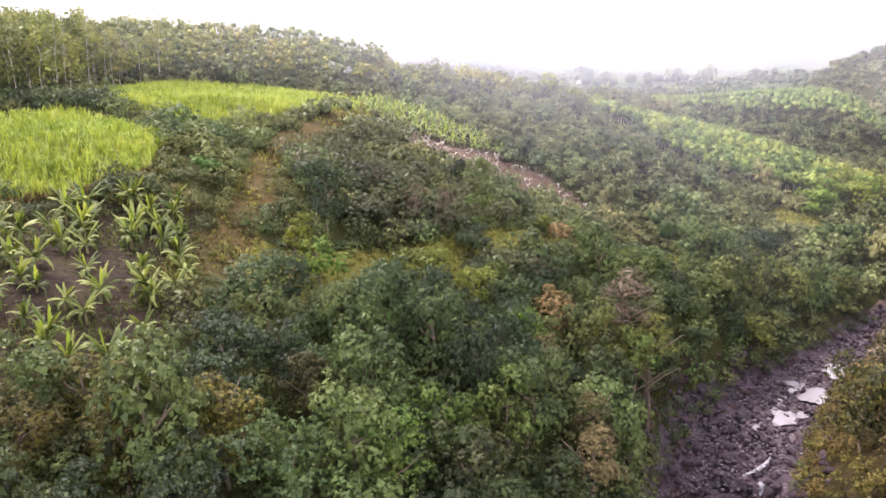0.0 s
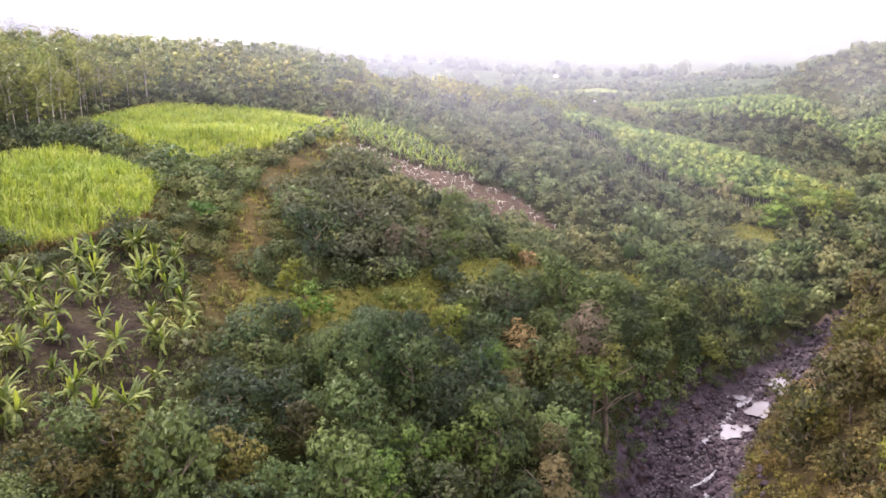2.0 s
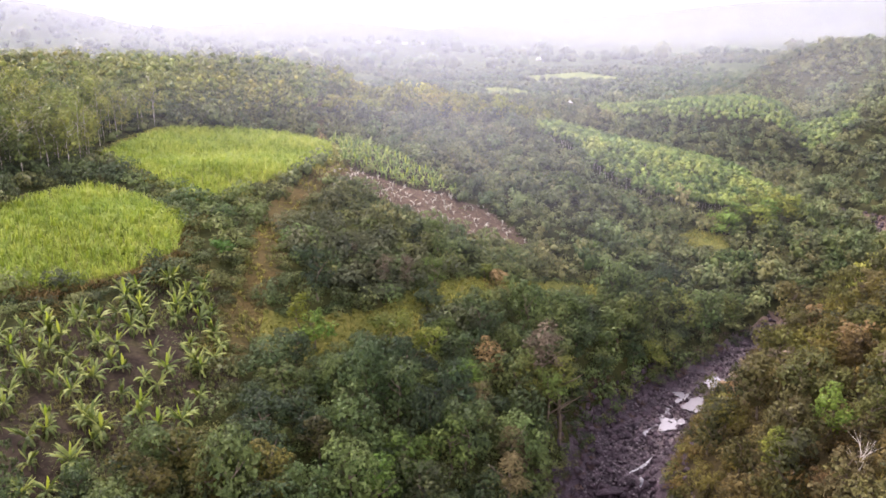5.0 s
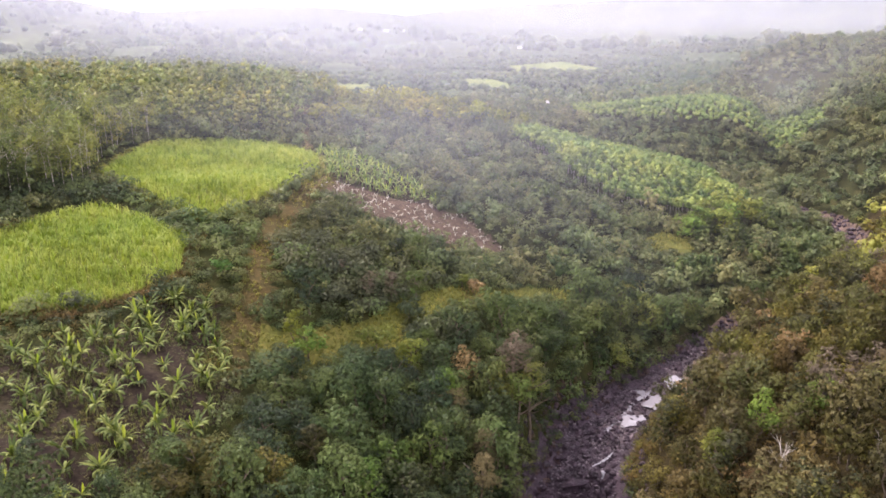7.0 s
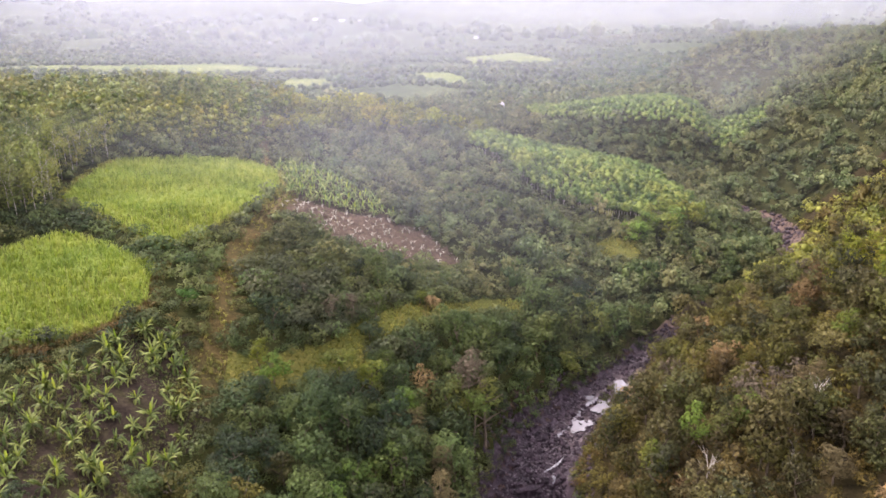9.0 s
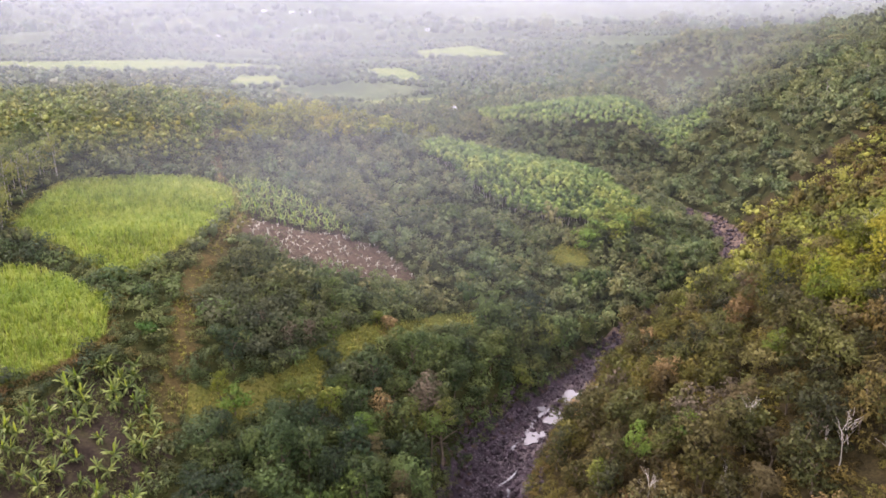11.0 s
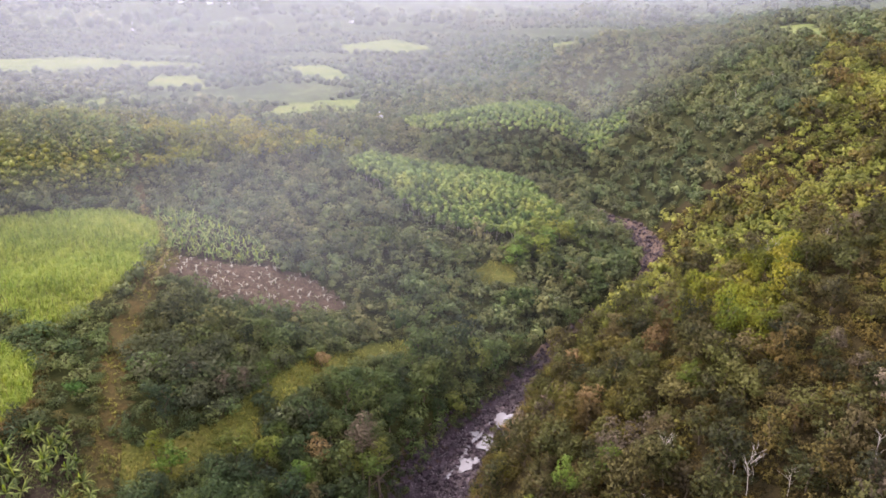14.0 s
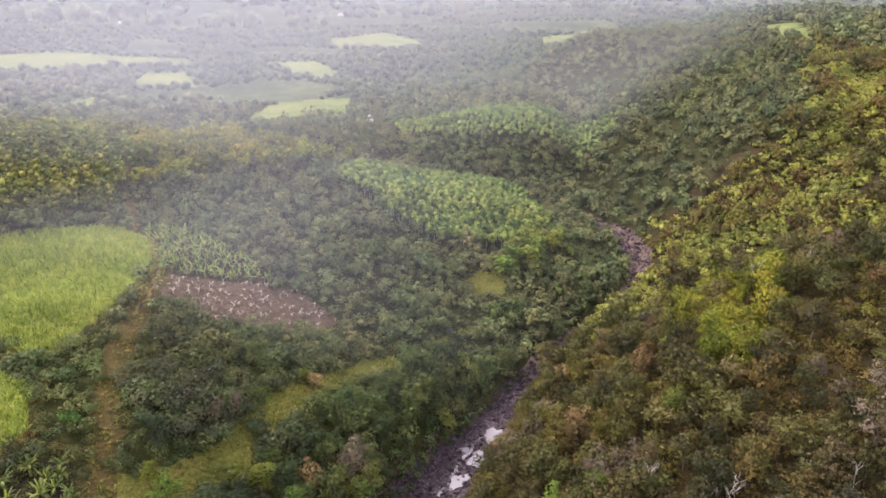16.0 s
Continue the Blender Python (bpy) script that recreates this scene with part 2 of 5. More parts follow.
ROCK_WHITE = solid_material("rock_white", [(0.45, 0.44, 0.42), (0.62, 0.61, 0.60)], 0.8)
# wet gravel, paler than the basalt: sky sheen is put into its colour
GRAVEL_SKY_SHEEN = solid_material("gravel_sky_sheen", [(0.032, 0.021, 0.024), (0.068, 0.047, 0.051), (0.14, 0.105, 0.110)], 0.7, rough=0.5, bump=0.8, fine=5.0, gloss=0.35)
SOIL_TRACK = solid_material("soil_track", [(0.072, 0.058, 0.025), (0.115, 0.088, 0.038), (0.16, 0.12, 0.056)], 0.5, gloss=0.04)
SAND_BANK = solid_material("sand_bank", [(0.13, 0.095, 0.070), (0.24, 0.18, 0.14)], 0.4)
FIELD_FAR = solid_material("far_field", [(0.085, 0.115, 0.035), (0.125, 0.155, 0.046), (0.16, 0.175, 0.06)], 0.03, bump=0.2, fine=12.0, gloss=0.04)
LAND_FAR = solid_material("far_land", [(0.022, 0.036, 0.018), (0.045, 0.062, 0.026), (0.085, 0.10, 0.045)], 0.009, bump=0.2, fine=7.0, gloss=0.04)


def water_material(name, colour, rough):
    m, n, l = material(name)
    p, out, b = n.new("ShaderNodeBsdfPrincipled"), n.new("ShaderNodeOutputMaterial"), n.new("ShaderNodeBump")
    p.inputs["Base Color"].default_value = (*colour, 1)
    p.inputs["Roughness"].default_value, p.inputs["IOR"].default_value = rough, 1.33
    p.inputs["Specular IOR Level"].default_value = 1.0
    ripple = noise_at(n, l, 3.0, 3.0, 0.5)
    b.inputs["Strength"].default_value, b.inputs["Distance"].default_value = 0.25, 0.05
    l.new(ripple.outputs["Fac"], b.inputs["Height"])
    l.new(b.outputs["Normal"], p.inputs["Normal"])
    l.new(p.outputs[0], out.inputs["Surface"])
    return m


# pale base colour holds the sky reflection that gloss alone leaves too weak
WATER = water_material("sky_pale_water", (0.19, 0.18, 0.19), 0.16)
FOAM = solid_material("white_water", [(0.14, 0.14, 0.15), (0.42, 0.42, 0.44)], 1.6, rough=0.4)

# ---- lie of the land ----
rng = np.random.default_rng(7)
# the stream: y, x of its middle, height of its bed, half its width
STREAM = [(-300, -80, 2, 4), (-60, -20, 6, 5), (20, 8, 9, 6), (60, 28, 11, 8), (71, 30, 12, 8), (74, 31, 16, 8), (90, 41.5, 17, 8.0), (100, 51.5, 18, 7.4), (108, 60.5, 18.5, 5.6), (120, 73, 19, 3.6),
          (141, 99, 20, 2.8), (155, 124, 20.5, 2.8), (174, 146, 21, 2.6), (195, 158, 22, 2.6), (217, 163, 24, 2.2), (240, 158, 25, 2.4), (310, 190, 34, 2), (420, 235, 48, 1)]
# heights of the ground at steps aside from the stream's middle, section by section
SECTIONS = (-60, 20, 60, 90, 120, 155, 195, 240, 310, 420)
ASIDE = (12, 30, 60, 85, 115, 150, 200)
LEFT = [(20, 30, 38, 42, 46, 50, 54), (26, 35, 41, 45, 49, 52, 55), (27, 35, 46, 48.5, 52, 55, 58), (27, 37, 48, 54, 57, 60, 63), (23, 28, 40, 49, 59, 62, 65),
        (26, 27, 31, 43, 49, 59, 63), (28, 29, 32, 39, 48, 53, 65), (26, 30, 38, 45, 56, 60, 66), (46, 49, 49, 51, 55, 60, 62), (54, 54, 53, 50, 48, 47, 46)]
RIGHT = [(20, 27, 34, 42, 50, 58, 66), (24, 32, 41, 51, 61, 69, 77), (24, 36, 53, 62, 68, 73, 80), (18, 28, 47, 57, 62, 68, 78), (25, 33, 44, 51, 59, 70, 84),
         (32, 39, 49, 60, 72, 83, 94), (34, 46, 62, 73, 83, 91, 98), (25, 35, 57, 71, 82, 90, 96), (41, 51, 60, 71, 83, 93, 102), (50, 62, 74, 83, 91, 96, 100)]
# distant rises: x, y, height, breadth, depth
HILLS = [(-1150, 1900, 150, 500, 450), (-300, 2600, 120, 700, 400), (1500, 3000, 190, 800, 600), (500, 3500, 130, 900, 400), (-1900, 3200, 260, 900, 700),
         (2600, 2400, 300, 700, 900), (200, 1500, 16, 300, 120), (-350, 1250, 26, 260, 160), (620, 1300, 30, 300, 200), (-420, 500, 30, 180, 300), (640, 660, 46, 210, 190), (-60, 1760, 52, 340, 220)]


# folds of the nearer hills: x, y, rise, breadth, depth
FOLDS = [(95, 234, 5.0, 38, 22), (175, 335, 9, 80, 38), (70, 275, -6, 40, 14), (140, 277, -6, 40, 14), (5, 105, 2.5, 16, 14), (60, 180, -3, 20, 16), (213, 222, 8, 32, 40), (262, 300, 3, 40, 50), (285, 505, 20, 60, 60), (-20, 118, 5.2, 20, 24), (-13, 90, 2.4, 15, 10), (-18, 146, 2.6, 14, 15), (-36, 90, 1.8, 14, 14), (220, 325, -5, 25, 25), (285, 390, 3, 50, 50), (120, 75, 3, 18, 14), (150, 110, -4, 14, 16), (-55, 240, 5, 38, 40), (-115, 205, 7, 45, 60)]


def stream_at(y):
    s = np.array(STREAM, float)
    return [np.interp(y, s[:, 0], s[:, n]) for n in (1, 2, 3)]


def far_land(x, y):
    z = 46 + np.clip(y - 500, 0, 3000) * 0.026 + np.clip(x - 330, 0, 400) * 0.05 * np.clip((900 - y) / 400, 0, 1)
    for hx, hy, high, wide, deep in HILLS:
        z = z + high * np.exp(-((x - hx) / wide) ** 2 - ((y - hy) / deep) ** 2)
    return z


def near_land(x, y):
    xs, zs, half = stream_at(y)
    off = x - xs
    rows = np.array(SECTIONS, float)
    d = np.abs(off)

    def side(table):
        t = np.array(table, float)
        at = [np.interp(y, rows, t[:, n]) for n in range(len(ASIDE))]
        z = np.interp(0, [0], [0]) + np.zeros_like(d)
        edges = [half] + [np.full_like(d, a) for a in ASIDE]
        highs = [zs] + at
        for n in range(len(ASIDE)):
            f = np.clip((d - edges[n]) / np.maximum(edges[n + 1] - edges[n], 0.5), 0, 1)
            z = np.where(d >= edges[n], highs[n] + f * (highs[n + 1] - highs[n]), z)
        return np.where(d < half, zs, z)

    return np.where(off < 0, side(LEFT), side(RIGHT))


def raw_land(x, y):
    f = np.clip((y - 360 - np.clip((x - 150) * 0.8, 0, 100)) / 150, 0, 1)
    f = f * f * (3 - 2 * f)
    z = near_land(x, y) * (1 - f) + far_land(x, y) * f
    for hx, hy, high, wide, deep in FOLDS:
        z = z + high * np.exp(-((x - hx) / wide) ** 2 - ((y - hy) / deep) ** 2)
    return z


# a smoothed table of the near land, read back by bilinear interpolation
TX, TY = np.arange(-420, 560, 3.0), np.arange(-300, 640, 3.0)
table = raw_land(*np.meshgrid(TX, TY))
gx, gy = np.meshgrid(TX, TY)
sx, _, sh = stream_at(gy)
for _ in range(3):
    soft = np.pad(table, 1, "edge")
    soft = sum(soft[a:a + table.shape[0], b:b + table.shape[1]] for a in range(3) for b in range(3)) / 9
    keep = np.clip(1.6 - np.abs(gx - sx) / (sh + 3), 0, 1)
    table = soft * (1 - keep) + table * keep


def ground_z(x, y):
    x, y = np.asarray(x, float), np.asarray(y, float)
    u, v = np.clip((x - TX[0]) / 3, 0, len(TX) - 1.001), np.clip((y - TY[0]) / 3, 0, len(TY) - 1.001)
    a, b = u.astype(int), v.astype(int)
    u, v = u - a, v - b
    z = table[b, a] * (1 - u) * (1 - v) + table[b, a + 1] * u * (1 - v) + table[b + 1, a] * (1 - u) * v + table[b + 1, a + 1] * u * v
    out = np.clip(np.maximum(np.maximum(TX[0] + 60 - x, x - TX[-1] + 60), np.maximum(TY[0] + 60 - y, y - TY[-1] + 60)) / 60, 0, 1)
    return z * (1 - out) + raw_land(x, y) * out


def inside(x, y, poly):
    x, y = np.asarray(x, float), np.asarray(y, float)
    r = np.zeros(x.shape, bool)
    for (ax, ay), (bx, by) in zip(poly, poly[1:] + poly[:1]):
        if ay != by:
            r ^= ((ay > y) != (by > y)) & (x < (bx - ax) * (y - ay) / (by - ay) + ax)
    return r


def along(x, y, line):
    """Distance from a line of points."""
    x, y = np.asarray(x, float), np.asarray(y, float)
    best = np.full(x.shape, 1e9)
    for (ax, ay), (bx, by) in zip(line, line[1:]):
        ll = (bx - ax) ** 2 + (by - ay) ** 2
        f = np.clip(((x - ax) * (bx - ax) + (y - ay) * (by - ay)) / ll, 0, 1)
        best = np.minimum(best, np.hypot(x - ax - f * (bx - ax), y - ay - f * (by - ay)))
    return best


CANE_FAR = [(-62, 128), (-63, 150), (-59, 163), (-43, 171), (-28, 175), (-19, 165), (-17, 150), (-19, 135), (-23, 122), (-30, 108), (-37, 104), (-44, 111), (-56, 120)]
CANE_NEAR = [(-66, 93), (-61, 102), (-55, 107), (-46, 104), (-35, 94), (-34, 83), (-40, 76), (-48, 71), (-56, 69), (-75, 66), (-105, 76), (-95, 98)]
GROVE = [(-40, 69), (-36, 75), (-28, 79), (-24, 70), (-21, 60), (-24, 49), (-28, 40), (-33, 34), (-45, 32), (-58, 42), (-58, 58), (-50, 60)]
PLOT_BARE = [(-16, 132), (-14, 143), (1, 148), (12, 149), (20, 147), (30, 139), (22, 132), (8, 125), (0, 125), (-8, 127)]
PLOT_GREEN = [(-20, 175), (-14, 144), (1, 148), (12, 149), (16, 151), (4, 164), (-8, 175)]
RUBBER = [(43, 228), (59, 255), (92, 268), (120, 268), (135, 257), (130, 214), (112, 197), (92, 192), (68, 195), (57, 210)]
RUBBER_FAR = [(92, 332), (148, 352), (200, 352), (228, 332), (214, 312), (192, 300), (153, 303), (125, 306), (90, 308)]
TRACK = [(-24, 64), (-23, 72), (-22, 82), (-22, 100), (-19, 119), (-15, 140), (-16, 156), (-22, 172), (-27, 200), (-30, 230)]
CLEARING = [(-22, 72), (-15, 72), (-2, 81), (7, 94), (18, 109), (32, 121), (51, 131), (66, 142)]
GLADE = [(72, 165), (84, 178), (94, 176), (86, 160)]
WOOD = [(-240, 104), (-74, 104), (-66, 108), (-60, 120), (-65, 130), (-66, 152), (-61, 167), (-44, 175), (-30, 180), (-26, 200), (-24, 222), (-30, 262), (-60, 292), (-240, 292)]
YOUNG_WOOD = [(-24, 205), (-12, 218), (15, 236), (45, 250), (58, 268), (20, 288), (-30, 285), (-26, 240)]
GOLD_BAND = [(84, 58), (96, 56), (126, 84), (150, 118), (128, 118), (98, 96)]
FAR_FIELDS = [[(9, 414), (45, 517), (107, 534), (90, 450), (72, 378), (45, 352), (22, 372)], [(-400, 940), (-229, 959), (-167, 987), (-76, 901), (-19, 865), (-13, 807), (-71, 824), (-193, 789), (-400, 760)],
              [(52, 799), (119, 795), (128, 670), (99, 659)], [(178, 1079), (278, 1136), (302, 995), (243, 925), (165, 949)], [(-109, 551), (-85, 591), (-78, 542)],
              [(-63, 652), (-17, 715), (-17, 656)], [(-20, 1850), (60, 1990), (276, 2062), (200, 1850)], [(366, 1881), (441, 1604), (600, 1700), (560, 1900)],
              [(354, 352), (349, 322), (386, 360), (440, 436), (412, 447)], [(470, 480), (520, 470), (600, 560), (560, 620)], [(392, 788), (586, 960), (602, 1045), (469, 972)], [(-64, 658), (-55, 739), (-18, 737), (-7, 624)]]


PLATEAU = [(215, 440), (300, 436), (400, 470), (425, 580), (330, 625), (225, 575)]


def in_view(x, y):
    """The wedge of land between the hills that the flight looks over."""
    return (x > -(y + 40) * 0.70 - 12) & (x < (y + 40) * 1.22 + 18)


def clearing(x, y, grow=0.0):
    """Grassy strip, widest at its lower end."""
    return along(x, y, CLEARING) < grow + np.interp(y, [70, 80, 95, 120, 150], [3.6, 3.4, 2.8, 2.5, 1.8])


def right_of_stream(x, y):
    return x > stream_at(y)[0]


def in_bed(x, y, grow=0.0):
    xs, zs, half = stream_at(y)
    return (np.abs(x - xs) < half + grow) & (y < 245)


# ---- meshes ----


def put(name, verts, tris, mats, slots=None, parent=None, smooth=False):
    """A mesh object from arrays of corners and triangles."""
    me = bpy.data.meshes.new(name)
    verts, tris = np.asarray(verts, np.float32), np.asarray(tris, np.int32)
    plant = verts[:, -1].copy() if verts.shape[1] in (4, 7) else None
    lobe = verts[:, 3:6].copy() if verts.shape[1] > 4 else None
    verts = np.ascontiguousarray(verts[:, :3])
    me.vertices.add(len(verts))
    me.vertices.foreach_set("co", verts.ravel())
    me.loops.add(tris.size)
    me.loops.foreach_set("vertex_index", tris.ravel())
    me.polygons.add(len(tris))
    me.polygons.foreach_set("loop_start", np.arange(0, tris.size, 3, dtype=np.int32))
    for m in mats:
        me.materials.append(m)
    if slots is not None:
        me.polygons.foreach_set("material_index", np.asarray(slots, np.int32))
    if smooth:
        me.polygons.foreach_set("use_smooth", np.ones(len(tris), bool))
    if plant is not None:
        me.attributes.new("plant", "FLOAT", "POINT").data.foreach_set("value", plant)
    if lobe is not None:
        me.attributes.new("lobe", "FLOAT_VECTOR", "POINT").data.foreach_set("vector", lobe.ravel())
    me.update(calc_edges=True)
    ob = new(name, me)
    if parent:
        ob.parent = parent
    return ob


def ico(sub):
    bm = bmesh.new()
    bmesh.ops.create_icosphere(bm, subdivisions=sub, radius=1)
    v = np.array([p.co[:] for p in bm.verts])
    f = np.array([[p.index for p in q.verts] for q in bm.faces])
    bm.free()
    return v, f


ICO1, ICO2 = ico(1), ico(2)


def joined(pieces):
    vs, fs, base = [], [], 0
    for v, f in pieces:
        vs.append(v)
        fs.append(f + base)
        base += len(v)
    return np.concatenate(vs), np.concatenate(fs)


def unit(v):
    return v / np.maximum(np.linalg.norm(v, axis=-1, keepdims=True), 1e-6)


def leaves(r, at, normal, size, slim=0.5, scatter=0.7, lobe=None):
    """A pointed blade at each place, roughly along the normal; columns four to six hold the slope of its tuft."""
    k = len(at)
    n = unit(normal + scatter * r.normal(size=(k, 3)))
    t = unit(np.cross(n, r.normal(size=(k, 3))))
    b = np.cross(n, t)
    s = (size * r.uniform(0.6, 1.35, k))[:, None]
    v = np.stack([at - t * s - n * s * 0.2, at + t * s * 0.7 + b * s * slim * 1.2, at + t * s * 0.7 - b * s * slim * 1.2], 1).reshape(-1, 3)
    slope = np.repeat(unit((normal if lobe is None else lobe) + 0.2 * r.normal(size=(k, 3))), 3, 0)
    return np.concatenate([v, slope], 1), np.arange(k)[:, None] * 3 + (0, 1, 2)


def inner(r, blobs, sub, core, cards):
    """The shaded inside of a crown: coarse sprays round a small kernel in each mass."""
    blobs = np.array(blobs, float)
    k = len(blobs)
    d = unit(r.normal(size=(k, cards, 3)))
    d[..., 2] = np.where(d[..., 2] < -0.4, -d[..., 2], d[..., 2])
    at = (blobs[:, None, :3] + blobs[:, None, 3:] * d * r.uniform(0.22, 0.8, (k, cards, 1)) ** 0.8).reshape(-1, 3)
    size = np.repeat(blobs[:, 3:].mean(1), cards) * 0.17
    pieces = [leaves(r, at, d.reshape(-1, 3), size, 0.7, 0.45)]
    for q in blobs if core else ():
        v, f = sub
        pieces.append((np.concatenate([q[:3] + v * q[3:] * core * (1 + 0.2 * r.normal(size=(len(v), 1))), unit(v + (0, 0, 0.1) + 0.4 * r.normal(size=v.shape))], 1), f))
    return pieces


def foliage(r, blobs, count, size, sub=ICO1, slim=0.55, core=0.62, low=-0.35, scatter=0.42, cards=12):
    """A crown: coarse inner sprays with blades all over them. blobs: x, y, z and the three half sizes."""
    blobs = np.array(blobs, float)
    area = blobs[:, 3] * blobs[:, 4] + blobs[:, 5] * (blobs[:, 3] + blobs[:, 4])
    which = r.choice(len(blobs), count * 2, p=area / area.sum())
    d = unit(r.normal(size=(count * 2, 3)))
    d[:, 2] = np.where(d[:, 2] < low, -d[:, 2], d[:, 2])
    at = blobs[which, :3] + blobs[which, 3:] * d * r.uniform(0.78, 1.12, (count * 2, 1))
    deep = ((((at[:, None] - blobs[None, :, :3]) / blobs[None, :, 3:]) ** 2).sum(-1) < 0.5).any(1)
    at, d = at[~deep][:count], d[~deep][:count]
    return joined([leaves(r, at, d + np.array((0, 0, 0.35)), size, slim, scatter)] + inner(r, blobs, sub, core, cards))


def leafy(r, blobs, puffs, each, size, sub=ICO1, core=0.0, low=-0.3, slim=0.5, cards=46, spread_out=(1.5, 3.0)):
    """A crown in two scales: masses, and on them many small rounded tufts of blades with gaps between."""
    blobs = np.array(blobs, float)
    area = blobs[:, 3] * blobs[:, 4] + blobs[:, 5] * (blobs[:, 3] + blobs[:, 4])
    which = r.choice(len(blobs), puffs * 3, p=area / area.sum())
    d = unit(r.normal(size=(puffs * 3, 3)))
    d[:, 2] = np.where(d[:, 2] < low, -d[:, 2], d[:, 2])
    at = blobs[which, :3] + blobs[which, 3:] * d * r.uniform(0.78, 1.1, (puffs * 3, 1))
    deep = ((((at[:, None] - blobs[None, :, :3]) / blobs[None, :, 3:]) ** 2).sum(-1) < 0.55).any(1)
    at, d = at[~deep][:puffs], d[~deep][:puffs]
    k = len(at)
    e = unit(r.normal(size=(k, each, 3)) + 0.9 * d[:, None] + (0, 0, 0.5))
    rad = r.uniform(*spread_out, (k, 1, 1)) * size
    spots = (at[:, None] + e * rad * (1, 1, 0.75)).reshape(-1, 3)
    slope = (0.8 * e + 0.6 * d[:, None]).reshape(-1, 3)
    return joined([leaves(r, spots, e.reshape(-1, 3), size, slim, 0.42, slope)] + inner(r, blobs, sub, core, cards))


def limb(points, radii, sides=5):
    """A tapered round limb along points."""
    pts = np.array(points, float)
    vs, fs = [], []
    for k, p in enumerate(pts):
        d = unit(pts[min(k + 1, len(pts) - 1)] - pts[max(k - 1, 0)])
        a = unit(np.cross(d, (0.3, 1, 0.1)))
        b = np.cross(d, a)
        ang = np.linspace(0, 2 * np.pi, sides, endpoint=False)[:, None]
        vs.append(p + radii[k] * (np.cos(ang) * a + np.sin(ang) * b))
    for k in range(len(pts) - 1):
        for s in range(sides):
            a, b, c, d = k * sides + s, k * sides + (s + 1) % sides, (k + 1) * sides + (s + 1) % sides, (k + 1) * sides + s
            fs += [(a, b, c), (a, c, d)]
    return np.concatenate(vs), np.array(fs)


def spread(variants, x, y, z, scale, turn, flat=None):
    """Many copies of some shapes, as one set of corners and triangles; a fourth column holds a random number for each copy."""
    pick = rng.integers(0, len(variants), len(x))
    vs, fs, base = [], [], 0
    for k, (v, f) in enumerate(variants):
        on = np.where(pick == k)[0]
        if not len(on):
            continue
        c, s = np.cos(turn[on])[:, None], np.sin(turn[on])[:, None]
        sc = scale[on][:, None]
        up = sc if flat is None else flat[on][:, None]
        p = np.stack([sc * (c * v[:, 0] - s * v[:, 1]) + x[on][:, None], sc * (s * v[:, 0] + c * v[:, 1]) + y[on][:, None], up * v[:, 2] + z[on][:, None]], -1)
        if v.shape[1] == 6:
            p = np.concatenate([p, np.stack([c * v[:, 3] - s * v[:, 4], s * v[:, 3] + c * v[:, 4], np.broadcast_to(v[:, 5], (len(on), len(v)))], -1)], -1)
        p = np.concatenate([p, np.broadcast_to(rng.uniform(size=(len(on), 1, 1)), (*p.shape[:2], 1))], -1)
        vs.append(p.reshape(-1, p.shape[-1]))
        fs.append((f[None] + (np.arange(len(on)) * len(v))[:, None, None]).reshape(-1, 3) + base)
        base += len(on) * len(v)
    return np.concatenate(vs), np.concatenate(fs)


def scattered(x0, x1, y0, y1, step, jitter=0.45):
    x, y = np.meshgrid(np.arange(x0, x1, step), np.arange(y0, y1, step))
    x[::2] += step / 2
    x, y = x.ravel(), y.ravel()
    return x + rng.uniform(-jitter, jitter, x.size) * step, y + rng.uniform(-jitter, jitter, x.size) * step


# ---- ground ----


def spaced(inner0, inner1, step, outer0, outer1, grow):
    mid = list(np.arange(inner0, inner1 + step, step))
    s = step
    while mid[-1] < outer1:
        s *= grow
        mid.append(mid[-1] + s)
    s = step
    while mid[0] > outer0:
        s *= grow
        mid.insert(0, mid[0] - s)
    return np.array(mid)


AX, AY = spaced(-80, 180, 2.0, -4500, 4500, 1.06), spaced(24, 260, 2.0, -900, 4800, 1.05)
gx, gy = np.meshgrid(AX, AY)
gz = ground_z(gx, gy)
rough = np.array([noise.noise((a * 0.11, b * 0.11, 0.0)) for a, b in zip(gx.ravel(), gy.ravel())]).reshape(gx.shape)
gz = gz + rough * np.where(in_bed(gx, gy), 0.5, 0.9) * np.where(inside(gx, gy, CANE_FAR) | inside(gx, gy, CANE_NEAR), 0.3, 1)
fine = np.array([noise.noise((a * 0.33, b * 0.33, 4.0)) for a, b in zip(gx.ravel(), gy.ravel())]).reshape(gx.shape)
gz = gz + np.where(in_bed(gx, gy, 1.0), 0.28 * fine, 0)
w = len(AX)
i = (np.arange(len(AY) - 1)[:, None] * w + np.arange(w - 1)[None]).ravel()
ground_tris = np.concatenate([np.stack([i, i + 1, i + w + 1], 1), np.stack([i, i + w + 1, i + w], 1)])
mx, my = gx.ravel()[ground_tris].mean(1), gy.ravel()[ground_tris].mean(1)
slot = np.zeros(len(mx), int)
slot[right_of_stream(mx, my) & (my < 205)] = 12
slot[my > 520] = 7
slot[clearing(mx, my)] = 10
slot[inside(mx, my, GLADE)] = 10
slot[inside(mx, my, GROVE)] = 1
slot[inside(mx, my, PLOT_GREEN)] = 1
slot[inside(mx, my, PLOT_BARE)] = 2
slot[along(mx, my, TRACK) < 2.8] = 3
slot[inside(mx, my, CANE_FAR) | inside(mx, my, CANE_NEAR)] = 4
slot[in_bed(mx, my, 1.2)] = 5
